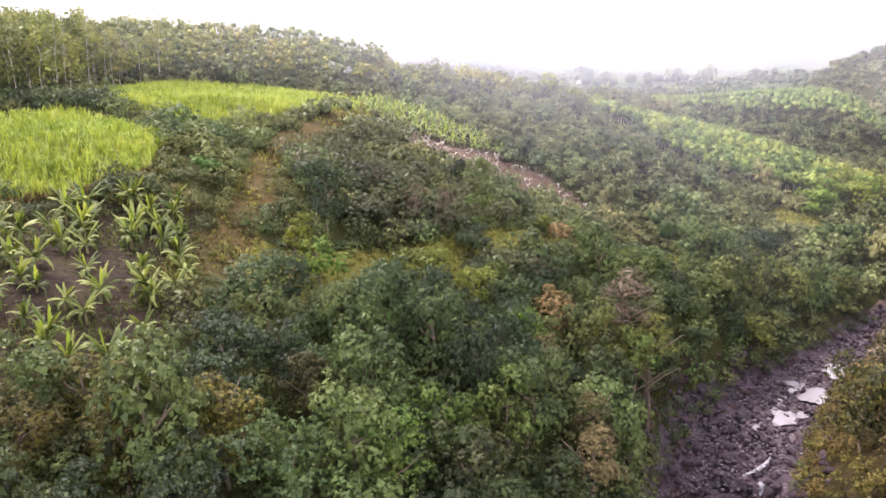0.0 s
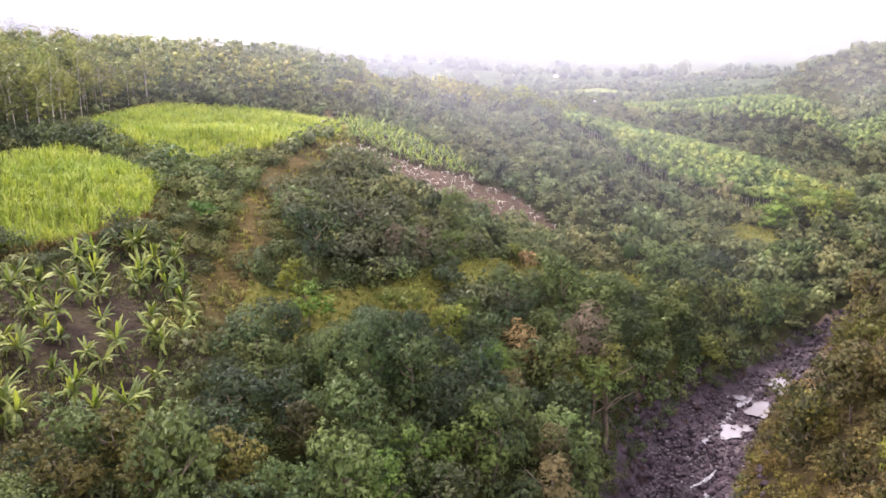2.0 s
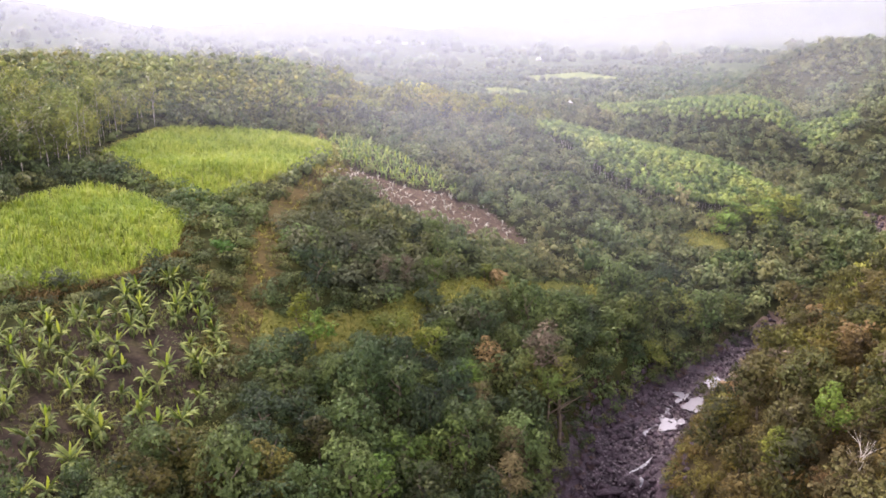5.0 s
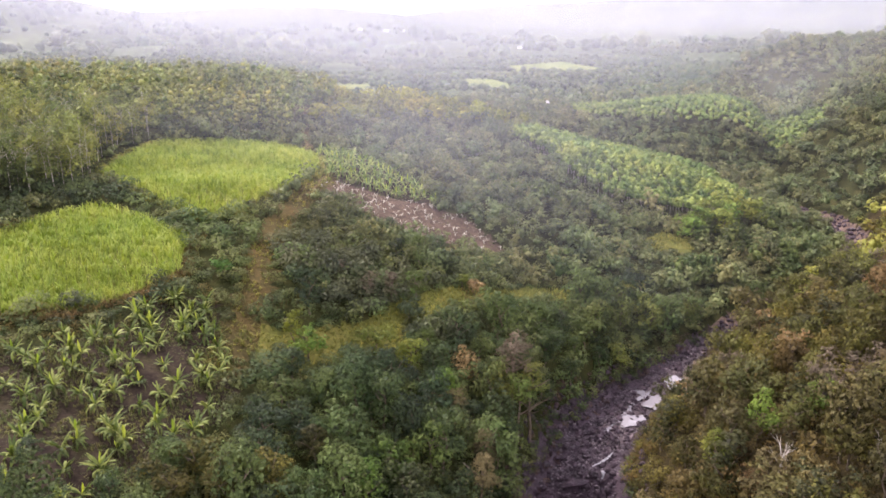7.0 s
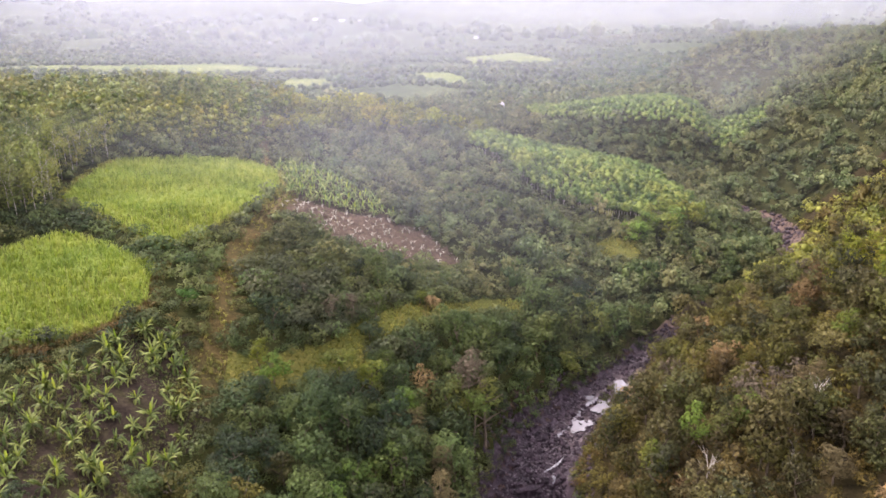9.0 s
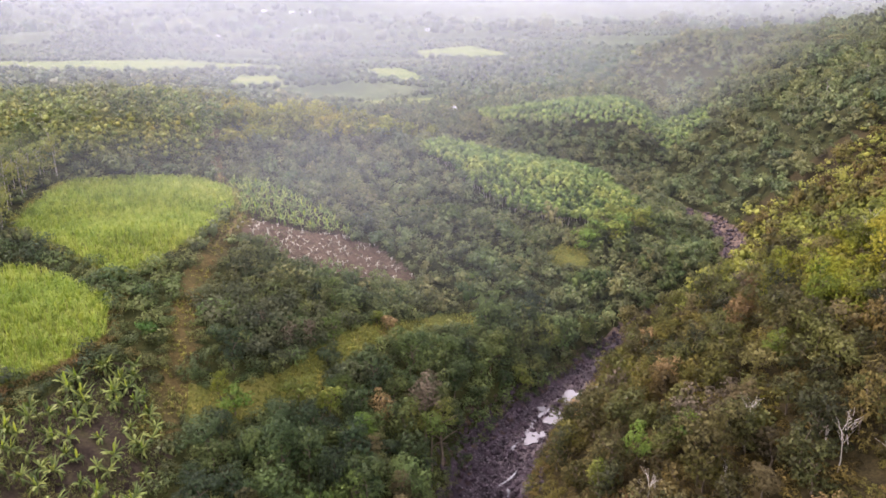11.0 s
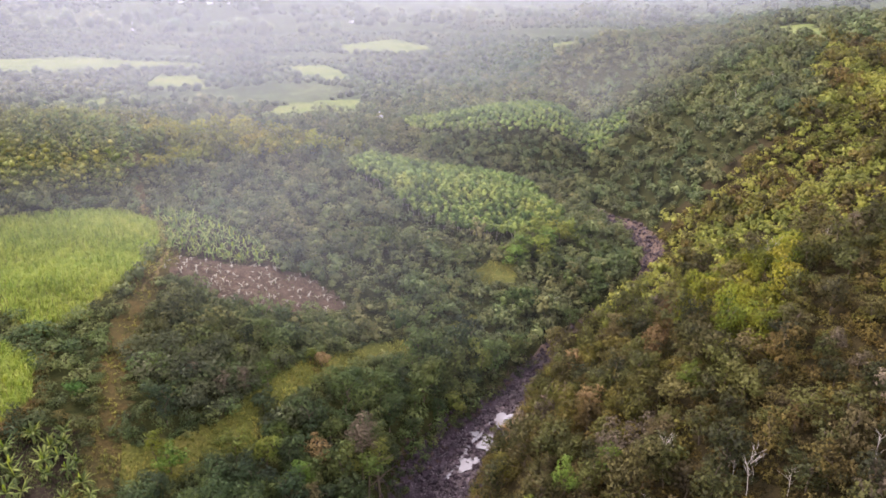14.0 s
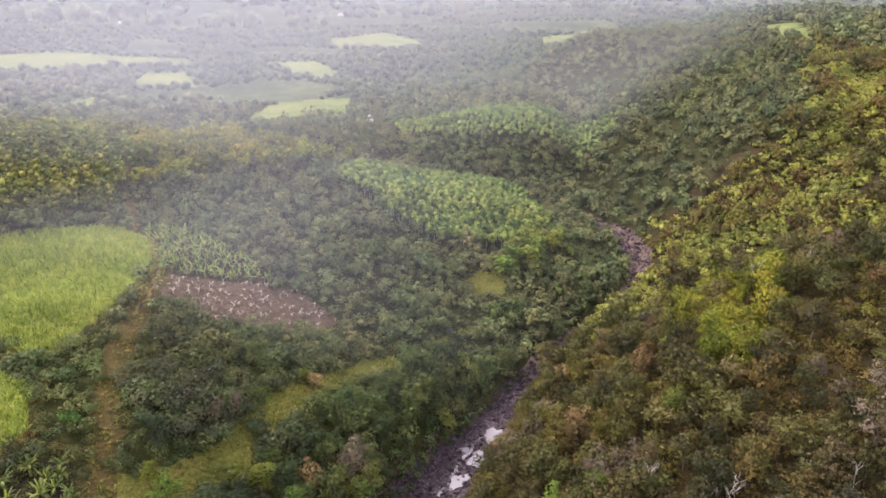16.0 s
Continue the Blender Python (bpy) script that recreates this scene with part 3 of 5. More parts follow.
# upper bed takes the gravel with the sky's sheen in its colour
slot[in_bed(mx, my, 1.0) & (my > 84) & (mx > stream_at(my)[0] - 1.5)] = 9
slot[in_bed(mx, my, 2.5) & (my > 128)] = 11
slot[np.hypot(mx - 72, my - 104) < 5] = 8
for field in FAR_FIELDS:
    slot[inside(mx, my, field)] = 6
ground = put("ground", np.stack([gx, gy, gz], -1).reshape(-1, 3), ground_tris, [SOIL_FOREST, SOIL_GROVE, SOIL_PLOT, SOIL_PATH, SOIL_CANE, ROCK_BED, FIELD_FAR, LAND_FAR, SAND_BANK, GRAVEL_SKY_SHEEN, SOIL_GRASS, SOIL_GULLY, SOIL_BANK], slot, smooth=True)
tagged(ground, "rolling earth hillsides with fields and a rocky stream bed", "ground", kind="structure")

# ---- woods and scrub too many to count ----
NEAR_BUSH = [leafy(rng, [(0, 0, 0.9, 1.6, 1.5, 1.3), (1.2, 0.4, 0.8, 1.0, 1.1, 1.1), (-0.9, 0.9, 0.8, 1.1, 1.0, 1.1)][:2 + k % 2], 48, 8, 0.125, cards=20, slim=0.6) for k in range(7)]
FINE_BUSH = [leafy(rng, [(0, 0, 0.9, 1.5, 1.4, 1.3), (1.1, 0.4, 0.8, 1.0, 1.1, 1.1), (-0.8, 0.9, 0.8, 1.1, 1.0, 1.1)][:2 + k % 2], 74, 8, 0.092, cards=24) for k in range(7)]
MID_BUSH = [leafy(rng, [(0, 0, 0.9, 1.7, 1.6, 1.4), (1.0, 0.5, 0.8, 1.2, 1.2, 1.1)][:1 + k % 2], 21, 5, 0.21, core=0.52, cards=8, slim=0.75, spread_out=(1.1, 2.0)) for k in range(6)]
MID_TREE = [leafy(rng, [(0, 0, 2.4, 1.6, 1.6, 2.0)] + [(math.cos(a + k) * 1.25, math.sin(a + k) * 1.25, rng.uniform(1.8, 4.0), 1.1, 1.1, 1.0) for a in (0, 1.5, 3.0, 4.4)], 42, 5, 0.21, core=0.52, cards=5, slim=0.75, spread_out=(1.1, 2.0)) for k in range(7)]
FAR_BUSH = [foliage(rng, [(0, 0, 0.9, 1.7, 1.7, 1.5)], 14, 0.7, core=0.85, cards=0, slim=0.9) for k in range(4)]


def open_ground(x, y, grow=0.0):
    return (inside(x, y, CANE_FAR) | inside(x, y, CANE_NEAR) | inside(x, y, GROVE) | inside(x, y, PLOT_BARE) | inside(x, y, PLOT_GREEN) | inside(x, y, GLADE)
            | (along(x, y, TRACK) < grow + np.where(y < 102, 2.0, 1.9)) | (np.hypot(x - 73, y - 103) < 3.2) | clearing(x, y, grow) | in_bed(x, y, 0.8 + grow * 0.6))


# low growth only, below the upper cane field
LOW = [(-62, 98), (-14, 94), (-4, 106), (14, 113), (34, 128), (34, 140), (18, 133), (-4, 127), (-10, 150), (-22, 150), (-30, 130), (-62, 118)]


def knoll(x, y, grow=0.0):
    return np.hypot((x + 3) / (17 + grow), (y - 93) / (11 + grow)) < 1


def scrub(name, shapes, step, region, size, mat, label, where):
    x, y = scattered(*region, step)
    on = where(x, y) & in_view(x, y)
    x, y = x[on], y[on]
    s = size * rng.uniform(0.5, 1.0, len(x)) ** 1.4 * 1.55 * (1 + 0.4 * patches(x, y, 16 * size, 9.0))
    v, f = spread(shapes, x, y, ground_z(x, y) - 0.3, s, rng.uniform(0, 6.3, len(x)), s * rng.uniform(0.75, 1.4, len(x)))
    return tagged(put(name, v, f, [mat]), label, "scrub", kind="stuff")


def bank_margin(x, y):
    """Wider open margin along the gully, further up the valley."""
    return np.where(np.abs(x - stream_at(y)[0]) < 9, np.interp(y, [95, 110, 205, 220], [0.0, 5.0, 4.0, 0.5]), 0.0)


def patches(x, y, size, shift=0.0):
    return np.array([noise.noise((a / size, b / size, shift)) for a, b in zip(x, y)])


def ridge(x, y):
    sway = 16 * patches(x, y, 22, 17.0) + 7 * patches(x, y, 7, 3.0)
    return inside(x + sway, y - sway, RIDGE) | (right_of_stream(x, y) & (y + sway > 205) & (y < 345) & (x + sway < 245))


RIDGE = [(164, 273), (167, 245), (170, 215), (167, 190), (181, 187), (215, 199), (255, 228), (320, 300), (430, 410), (300, 430), (222, 282), (199, 285)]
scrub("undergrowth", FINE_BUSH, 2.9, (-75, 130, 24, 84), 0.95, LEAF_SCRUB, "dense green undergrowth between the hillside trees", lambda x, y: ~open_ground(x, y) & ~right_of_stream(x, y))
scrub("thicket", NEAR_BUSH, 2.6, (-75, 130, 84, 118), 0.9, LEAF_SCRUB, "dense dark green thicket of mixed shrubs on the hillside", lambda x, y: ~open_ground(x, y) & ~right_of_stream(x, y))
scrub("knoll_bushes", FINE_BUSH, 2.1, (-24, 18, 78, 108), 1.15, LEAF_KNOLL, "grey-green vine-hung bushes crowding the knoll", lambda x, y: knoll(x, y) & ~open_ground(x, y))
scrub("weedy_bank", NEAR_BUSH, 1.9, (-80, -28, 44, 82), 0.46, LEAF_DRY_SCRUB, "rough olive-brown weeds between the cane and the bananas", lambda x, y: ~open_ground(x, y) & (x < -24) & (patches(x, y, 6, 5.0) > -0.25))
scrub("slope_thicket", NEAR_BUSH, 2.6, (10, 150, 80, 118), 0.85, LEAF_SLOPE, "olive and yellow-green scrub on the steep bank", lambda x, y: ~open_ground(x, y, np.interp(y, [80, 88, 100, 150, 165], [1.0, 6.0, 7.0, 4.5, 1.0])) & right_of_stream(x, y) & (patches(x, y, 15, 7.0) < 0.2))
scrub("slope_undergrowth", NEAR_BUSH, 2.6, (10, 150, 18, 80), 0.85, LEAF_SLOPE, "olive and yellow-green scrub on the steep bank", lambda x, y: ~open_ground(x, y, np.interp(y, [80, 88, 100, 150, 165], [1.0, 6.0, 7.0, 4.5, 1.0])) & right_of_stream(x, y) & (patches(x, y, 15, 7.0) < 0.2))
scrub("fringe_scrub", NEAR_BUSH, 1.7, (-62, 70, 30, 182), 0.5, LEAF_SCRUB, "low green bushes along the edges of the clearings", lambda x, y: open_ground(x, y, 1.6) & ~open_ground(x, y, -0.4) & ~in_bed(x, y, 0.5) & ((along(x, y, TRACK) > 3.2) | (y < 100)))
scrub("plot_hedge", NEAR_BUSH, 2.2, (-12, 36, 104, 132), 1.15, LEAF_SCRUB, "head-high green bushes below the cleared plot", lambda x, y: inside(x, y, LOW) & ~open_ground(x, y))
scrub("band_scrub", NEAR_BUSH, 2.7, (80, 155, 50, 120), 1.05, LEAF_BAND, "bright yellow-green bushes in a band down the steep bank", lambda x, y: inside(x, y, GOLD_BAND) & (patches(x, y, 9, 4.0) > -0.25))
scrub("dry_scrub", NEAR_BUSH, 3.0, (14, 150, 18, 118), 0.95, LEAF_DRY_SCRUB, "brown withered bushes in patches on the steep bank", lambda x, y: ~open_ground(x, y) & right_of_stream(x, y) & (patches(x, y, 15, 7.0) > 0.12))
scrub("bank_bushes", NEAR_BUSH, 2.1, (34, 95, 78, 136), 0.6, LEAF_DRY_SCRUB, "tan withered bushes along the edge of the stream bed", lambda x, y: right_of_stream(x, y) & in_bed(x, y, 5.5) & ~in_bed(x, y, 1.0) & ~(np.hypot(x - 73, y - 103) < 3.4) & (patches(x, y, 6, 3.0) > -0.15))
scrub("gully_bushes", FINE_BUSH, 1.7, (8, 80, 60, 128), 0.48, LEAF_SCRUB, "low green bushes along the edge of the stream bed", lambda x, y: ~right_of_stream(x, y) & in_bed(x, y, 3.4) & (np.abs(x - stream_at(y)[0]) > stream_at(y)[2] - 1.2 + 2.0 * patches(x, y, 4, 8.0)))
scrub("rim_brush", FINE_BUSH, 1.6, (8, 80, 60, 128), 0.36, LEAF_RIM, "purple-brown dry brush on the rim of the stream bed", lambda x, y: ~right_of_stream(x, y) & in_bed(x, y, 4.6) & ~in_bed(x, y, np.where(y < 98, -3.2, -1.5)) & (patches(x, y, 4, 12.0) > np.where(y < 98, -0.3, -0.1)))
scrub("hill_scrub", MID_BUSH, 3.4, (-60, 250, 118, 345), 0.92, LEAF_HILL, "dark green scrub on the rounded hills", lambda x, y: ~open_ground(x, y, bank_margin(x, y)) & ~right_of_stream(x, y) & ~inside(x, y, WOOD) & ~inside(x, y, RUBBER) & ~inside(x, y, RUBBER_FAR))
scrub("young_wood", MID_TREE, 4.6, (-40, 62, 200, 292), 1.25, LEAF_BAND, "stand of young yellow-green trees beyond the plot", lambda x, y: inside(x, y, YOUNG_WOOD))
scrub("wood_understory", MID_BUSH, 3.8, (-110, -14, 102, 215), 1.0, LEAF_SCRUB, "dark bushes under the edge of the acacia wood", lambda x, y: inside(x, y, WOOD))
scrub("bright_scrub", MID_TREE, 5.0, (30, 140, 125, 205), 0.95, LEAF_MID, "fresh green bushes and small trees in the valley", lambda x, y: ~open_ground(x, y, bank_margin(x, y)) & ~right_of_stream(x, y) & (patches(x, y, 20, 2.0) > 0.12))
scrub("hill_trees", MID_TREE, 4.4, (-60, 250, 125, 345), 0.86, LEAF_HILL, "mixed dark green trees over the rounded hills", lambda x, y: ~open_ground(x, y, bank_margin(x, y)) & ~right_of_stream(x, y) & ~inside(x, y, WOOD) & ~inside(x, y, RUBBER) & ~inside(x, y, RUBBER_FAR) & ~inside(x, y, YOUNG_WOOD) & ~inside(x, y, LOW) & (patches(x, y, 14) > -0.3))
scrub("bank_scrub", MID_BUSH, 3.3, (60, 330, 50, 300), 1.05, LEAF_GOLD, "golden yellow-green scrub on the long slope", lambda x, y: ~open_ground(x, y, bank_margin(x, y)) & right_of_stream(x, y) & ((y > 118) | (x > 148)) & ~ridge(x, y))
scrub("bank_trees", MID_TREE, 5.2, (130, 330, 60, 310), 1.0, LEAF_SLOPE, "olive-green trees scattered over the long slope", lambda x, y: ~open_ground(x, y) & right_of_stream(x, y) & ~ridge(x, y) & (patches(x, y, 18, 5.0) > -0.1))
scrub("ridge_wood", MID_TREE, 5.1, (140, 430, 185, 440), 1.1, LEAF_HILL, "dense dark green wood on the ridge", lambda x, y: ridge(x, y) & ~inside(x, y, RUBBER_FAR) & ~open_ground(x, y, 1.0) & ~inside(x, y, FAR_FIELDS[8]))
scrub("plateau_wood", MID_BUSH, 5.6, (215, 430, 430, 630), 1.4, LEAF_HILL, "pale green young wood over the plateau beyond the ridge", lambda x, y: inside(x, y, PLATEAU) & ~inside(x, y, RIDGE))
scrub("outer_scrub", MID_BUSH, 10.5, (-260, 520, 14, 520), 2.2, LEAF_HILL, "scrub on the outer hillsides",
      lambda x, y: ~open_ground(x, y) & ((y > 300) | (x < -75) | (x > 330)) & ~inside(x, y, WOOD) & (y < 500) & ~inside(x, y, FAR_FIELDS[0]) & ~inside(x, y, FAR_FIELDS[8]) & ~inside(x, y, FAR_FIELDS[9]) & ~inside(x, y, PLATEAU) & ~inside(x, y, RIDGE) & ~inside(x, y, RUBBER_FAR))


def far_wood(x, y):
    free = np.ones(len(x), bool)
    for field in FAR_FIELDS:
        free &= ~inside(x, y, field)
    patch = np.array([noise.noise((a * 0.009, b * 0.006, 3.0)) for a, b in zip(x, y)])
    return free & (patch > np.interp(y, [500, 650, 950], [-0.5, -0.3, -0.2]))


scrub("far_woodland", FAR_BUSH, 10.5, (-620, 900, 490, 1250), 1.8, LEAF_FAR, "hazy distant woodland on the valley floor", far_wood)
scrub("distant_woodland", FAR_BUSH, 52.0, (-1700, 2000, 1300, 2150), 6.0, LEAF_FAR, "very distant woodland in the haze", far_wood)

# ---- sugar cane and grass ----


def tuft(r, blades, high, wide, lean):
    pieces = []
    for _ in range(blades):
        a, l, h = r.uniform(0, 6.28), lean * r.uniform(0.4, 1.3), high * r.uniform(0.7, 1.15)
        d = np.array((math.cos(a), math.sin(a), 0.0))
        s = np.array((-d[1], d[0], 0.0)) * wide
        base = r.normal(size=3) * (0.12, 0.12, 0)
        p1, p2 = base + d * l * 0.35 + (0, 0, h * 0.75), base + d * l + (0, 0, h * r.uniform(0.7, 1.0))
        pieces.append((np.array([base - s, base + s, p1 + s, p1 - s, p2]), np.array([(0, 1, 2), (0, 2, 3), (3, 2, 4)])))
    return joined(pieces)


CANE = [tuft(rng, 9, 1.6, 0.05, 1.1) for _ in range(6)]
GRASS = [tuft(rng, 9, 0.6, 0.035, 0.6) for _ in range(6)]


def sward(name, shapes, step, region, where, mat, label, category, size=1.0):
    x, y = scattered(*region, step)
    on = where(x, y)
    x, y = x[on], y[on]
    s = size * rng.uniform(0.7, 1.3, len(x))
    v, f = spread(shapes, x, y, ground_z(x, y) - 0.05, s, rng.uniform(0, 6.3, len(x)))
    return tagged(put(name, v, f, [mat]), label, category, kind="stuff")


sward("sugar_cane", CANE, 0.84, (-62, -12, 100, 178), lambda x, y: inside(x, y, CANE_FAR), LEAF_CANE, "bright yellow-green sugar cane standing in the upper field", "crop")
sward("sugar_cane", CANE, 0.72, (-108, -32, 62, 110), lambda x, y: inside(x, y, CANE_NEAR), LEAF_CANE, "bright yellow-green sugar cane standing in the lower field", "crop")
sward("dry_grass", GRASS, 0.75, (-32, 95, 60, 180), lambda x, y: (clearing(x, y) | inside(x, y, GLADE) | (along(x, y, TRACK) < 2.0)) & (rng.uniform(size=len(x)) < np.where(along(x, y, TRACK) < 2.0, 0.55, 0.95)), LEAF_GRASS, "yellowing long grass in the clearings and beside the track", "grass")

sward("dry_bracken", GRASS, 0.55, (-34, 24, 60, 176), lambda x, y: ((along(x, y, TRACK) < 2.8) & (y > 62) & (patches(x, y, 3.5) > np.where(y < 104, -0.35, 0.0))) | ((np.hypot(x + 36, y - 78) < 4) & (patches(x, y, 3.0) > -0.1)), LEAF_BRACKEN, "brown dry bracken beside the track", "bracken", 0.6)
sward("bank_grass", GRASS, 0.55, (34, 95, 74, 136), lambda x, y: right_of_stream(x, y) & in_bed(x, y, 5.5) & ~in_bed(x, y, 0.6) & (patches(x, y, 4.0, 3.0) > -0.3), LEAF_BRACKEN, "tan dry grass along the stream's bank", "grass", 1.3)
sward("rust_grass", GRASS, 0.6, (12, 24, 100, 112), lambda x, y: np.hypot(x - 17.5, y - 106.5) < 3.0, LEAF_RUST_GRASS, "patch of rust-orange withered grass", "grass", 0.75)
sward("weeds", GRASS, 0.6, (-60, -18, 28, 82), lambda x, y: inside(x, y, GROVE) & in_view(x, y) & (patches(x, y, 3.0) > -0.3), LEAF_WEED, "low weeds and dead leaves between the banana plants", "weeds", 0.8)
sward("weeds", GRASS, 1.4, (-22, 34, 120, 178), lambda x, y: (inside(x, y, PLOT_BARE) & (patches(x, y, 4.0) > 0.15)) | inside(x, y, PLOT_GREEN), LEAF_WEED, "low weeds on the terraced plot", "weeds", 0.7)

sward("cane_margin", GRASS, 0.6, (-100, -28, 60, 112), lambda x, y: (along(x, y, CANE_NEAR + CANE_NEAR[:1]) < 2.2 + 1.5 * patches(x, y, 5.0, 2.0)) & ~inside(x, y, CANE_NEAR) & in_view(x, y) & (y < 98), LEAF_BRACKEN, "tan dry grass along the edge of the cane", "grass", 1.7)
sward("cane_margin", GRASS, 0.7, (-66, -10, 100, 180), lambda x, y: (along(x, y, CANE_FAR + CANE_FAR[:1]) < 1.6 + 1.2 * patches(x, y, 5.0, 2.0)) & ~inside(x, y, CANE_FAR), LEAF_GRASS, "yellowing grass along the edge of the cane", "grass", 1.5)
LITTER = [(v * (1.4, 1.4, 0.35), f) for v, f in GRASS]
sward("plot_litter", LITTER, 1.15, (-18, 32, 122, 152), lambda x, y: inside(x, y, PLOT_BARE) & (patches(x, y, 5.0, 6.0) > -0.1), LITTER_GREY, "pale dry leaf litter strewn over the cleared plot", "litter", 0.75)

# ---- worn foot track ----
t = np.linspace(0, 1, 150)
line = np.array([p for p in TRACK if p[1] > 115], float)
run = np.concatenate([[0], np.cumsum(np.hypot(*np.diff(line, axis=0).T))])
cx, cy = (np.interp(t * run[-1], run, line[:, k]) for k in (0, 1))
cx = cx + 0.5 * np.sin(cy * 0.35) + 0.25 * np.sin(cy * 0.9)
half = 0.5 + 0.16 * np.sin(cy * 0.8) + 0.12 * np.sin(cy * 2.1)
edge = [np.stack([cx + s * half, cy, ground_z(cx, cy) + 0.9 * np.array([noise.noise((a * 0.11, b * 0.11, 0.0)) for a, b in zip(cx, cy)]) + up], 1) for s, up in ((-1, 0.02), (0, 0.12), (1, 0.02))]
k = np.arange(149)
tagged(put("foot_track", np.concatenate(edge), np.concatenate([np.stack(q, 1) for a in (0, 150) for q in ((k + a, k + a + 150, k + a + 151), (k + a, k + a + 151, k + a + 1))]), [SOIL_TRACK], smooth=True),
       "narrow brown trodden earth track through grass", "path", kind="structure")

# ---- trees ----


def tree_kind(name, trunk, crown, mats, label, category, group):
    root = new(name)
    put("trunk", *trunk, [mats[0]], parent=root, smooth=True)
    put("crown", *crown, [mats[1]], parent=root)
    return tagged(root, label, category, group)


def planted(kinds, places, scale, lift=-0.2, tall=(0.88, 1.15)):
    """Copies of the kinds at the places; the first copy of each kind is the kind itself."""
    used = set()
    for n, (x, y) in enumerate(places):
        k = int(rng.integers(0, len(kinds)))
        s = float(rng.uniform(*scale))
        m = pose(x, y, float(ground_z(x, y)) + lift, 0, 0, float(rng.uniform(0, 360)))
        ob = kinds[k]
        if k in used:
            ob = copy_thing(ob, m)
        used.add(k)
        ob.matrix_basis = m @ Matrix.Diagonal((s, s, s * float(rng.uniform(*tall)), 1))
    for k, ob in enumerate(kinds):
        if k not in used:
            for o in (*ob.children_recursive, ob):
                bpy.data.objects.remove(o)


def bent_trunk(r, high, thick, sway=0.4, branches=4, start=0.45):
    pts = [np.array((0, 0, 0.0))]
    for k in range(1, 5):
        pts.append(np.array((r.normal() * sway * k / 4, r.normal() * sway * k / 4, high * k / 4)))
    pieces = [limb(pts, [thick * (1 - 0.17 * k) for k in range(5)])]
    for _ in range(branches):
        h = high * r.uniform(start, 0.9)
        p = np.array([np.interp(h, [q[2] for q in pts], [q[n] for q in pts]) for n in range(3)])
        a, l = r.uniform(0, 6.28), high * r.uniform(0.18, 0.34)
        e = p + (math.cos(a) * l, math.sin(a) * l, l * r.uniform(0.5, 1.1))
        m = (p + e) / 2 + r.normal(size=3) * 0.12
        pieces.append(limb([p, m, e], [thick * 0.45, thick * 0.3, thick * 0.12], 5))
    return joined(pieces)


def broad_crown(r, high, wide, puffs, each, size, masses=8):
    blobs = [(0, 0, high * 0.66, wide * 0.6, wide * 0.6, high * 0.26), (r.normal() * 0.3, r.normal() * 0.3, high * 0.38, wide * 0.62, wide * 0.62, high * 0.24)]
    for k in range(masses):
        a, d = 6.28 * k / masses + r.uniform(-0.5, 0.5), wide * r.uniform(0.3, 0.85)
        s = wide * r.uniform(0.24, 0.48)
        blobs.append((math.cos(a) * d, math.sin(a) * d, high * r.uniform(0.28, 0.92), s, s, s * r.uniform(0.7, 1.15)))
    return leafy(r, blobs, puffs, each, size, cards=34, spread_out=(1.6, 3.2))


def forest_places(step, region, where, most):
    x, y = scattered(*region, step)
    on = where(x, y)
    p = np.stack([x[on], y[on]], 1)
    rng.shuffle(p)
    return p[:most]


# trees that stand out: x, y, height of the top, half the crown's width
VINE_TREES = [(3.2, 75.7, 42.5, 3.0), (6.4, 79.8, 42, 2.6), (0.1, 50.8, 38.5, 3.2), (-3.4, 44.2, 39.5, 2.8), (8.7, 71, 39.5, 2.4), (-2.0, 75.6, 44.6, 3.2)]
DARK_TREES = [(-9.9, 61.5, 44.5, 3.0), (-14.1, 64.7, 46, 3.0), (-14.7, 57.8, 45, 2.8), (-7, 56.7, 42.5, 2.8), (-5.3, 68.5, 44.5, 3.0), (3.6, 88, 44.5, 2.6)]
OLIVE_TREES = [(-18.6, 38.6, 44.6, 2.8), (-23.9, 37, 44.8, 2.6), (-9.5, 48.7, 42.6, 2.2), (-22.5, 42.5, 45, 2.6), (-13.5, 41.5, 43.5, 2.4)]
BROWN_TREES = [(9, 65.6, 38.0, 3.0), (13.5, 59.5, 35.0, 2.6), (12.5, 53.4, 34.8, 2.4)]
BANK_DARK = [(63.7, 43.6, 47.5, 3.2), (78, 71.4, 49.5, 3.0), (73, 80, 42, 3.0), (94.5, 98.6, 47, 3.4), (86, 66, 56, 2.8)]
BANK_BROWN = [(66.5, 49.5, 49.5, 2.4), (60.7, 35, 45.5, 2.6), (94.2, 112, 39, 2.6), (52, 62, 37, 2.0)]
BANK_BRIGHT = [(51.2, 53.8, 41.6, 2.8), (44.5, 52.5, 37.6, 2.4), (58.5, 52, 45.2, 2.6), (78, 59, 53.6, 2.8)]
KNOWN = np.array([p[:2] for group in (VINE_TREES, DARK_TREES, OLIVE_TREES, BROWN_TREES, BANK_DARK, BANK_BROWN, BANK_BRIGHT, [(20.5, 79), (20.5, 77), (12.8, 77.4), (12.8, 75.6), (-14.6, 73.2), (-8.6, 91.4)]) for p in group])


def away(p, gap=2.0):
    return p[np.min(np.hypot(p[:, None, 0] - KNOWN[None, :, 0], p[:, None, 1] - KNOWN[None, :, 1]), 1) > gap]


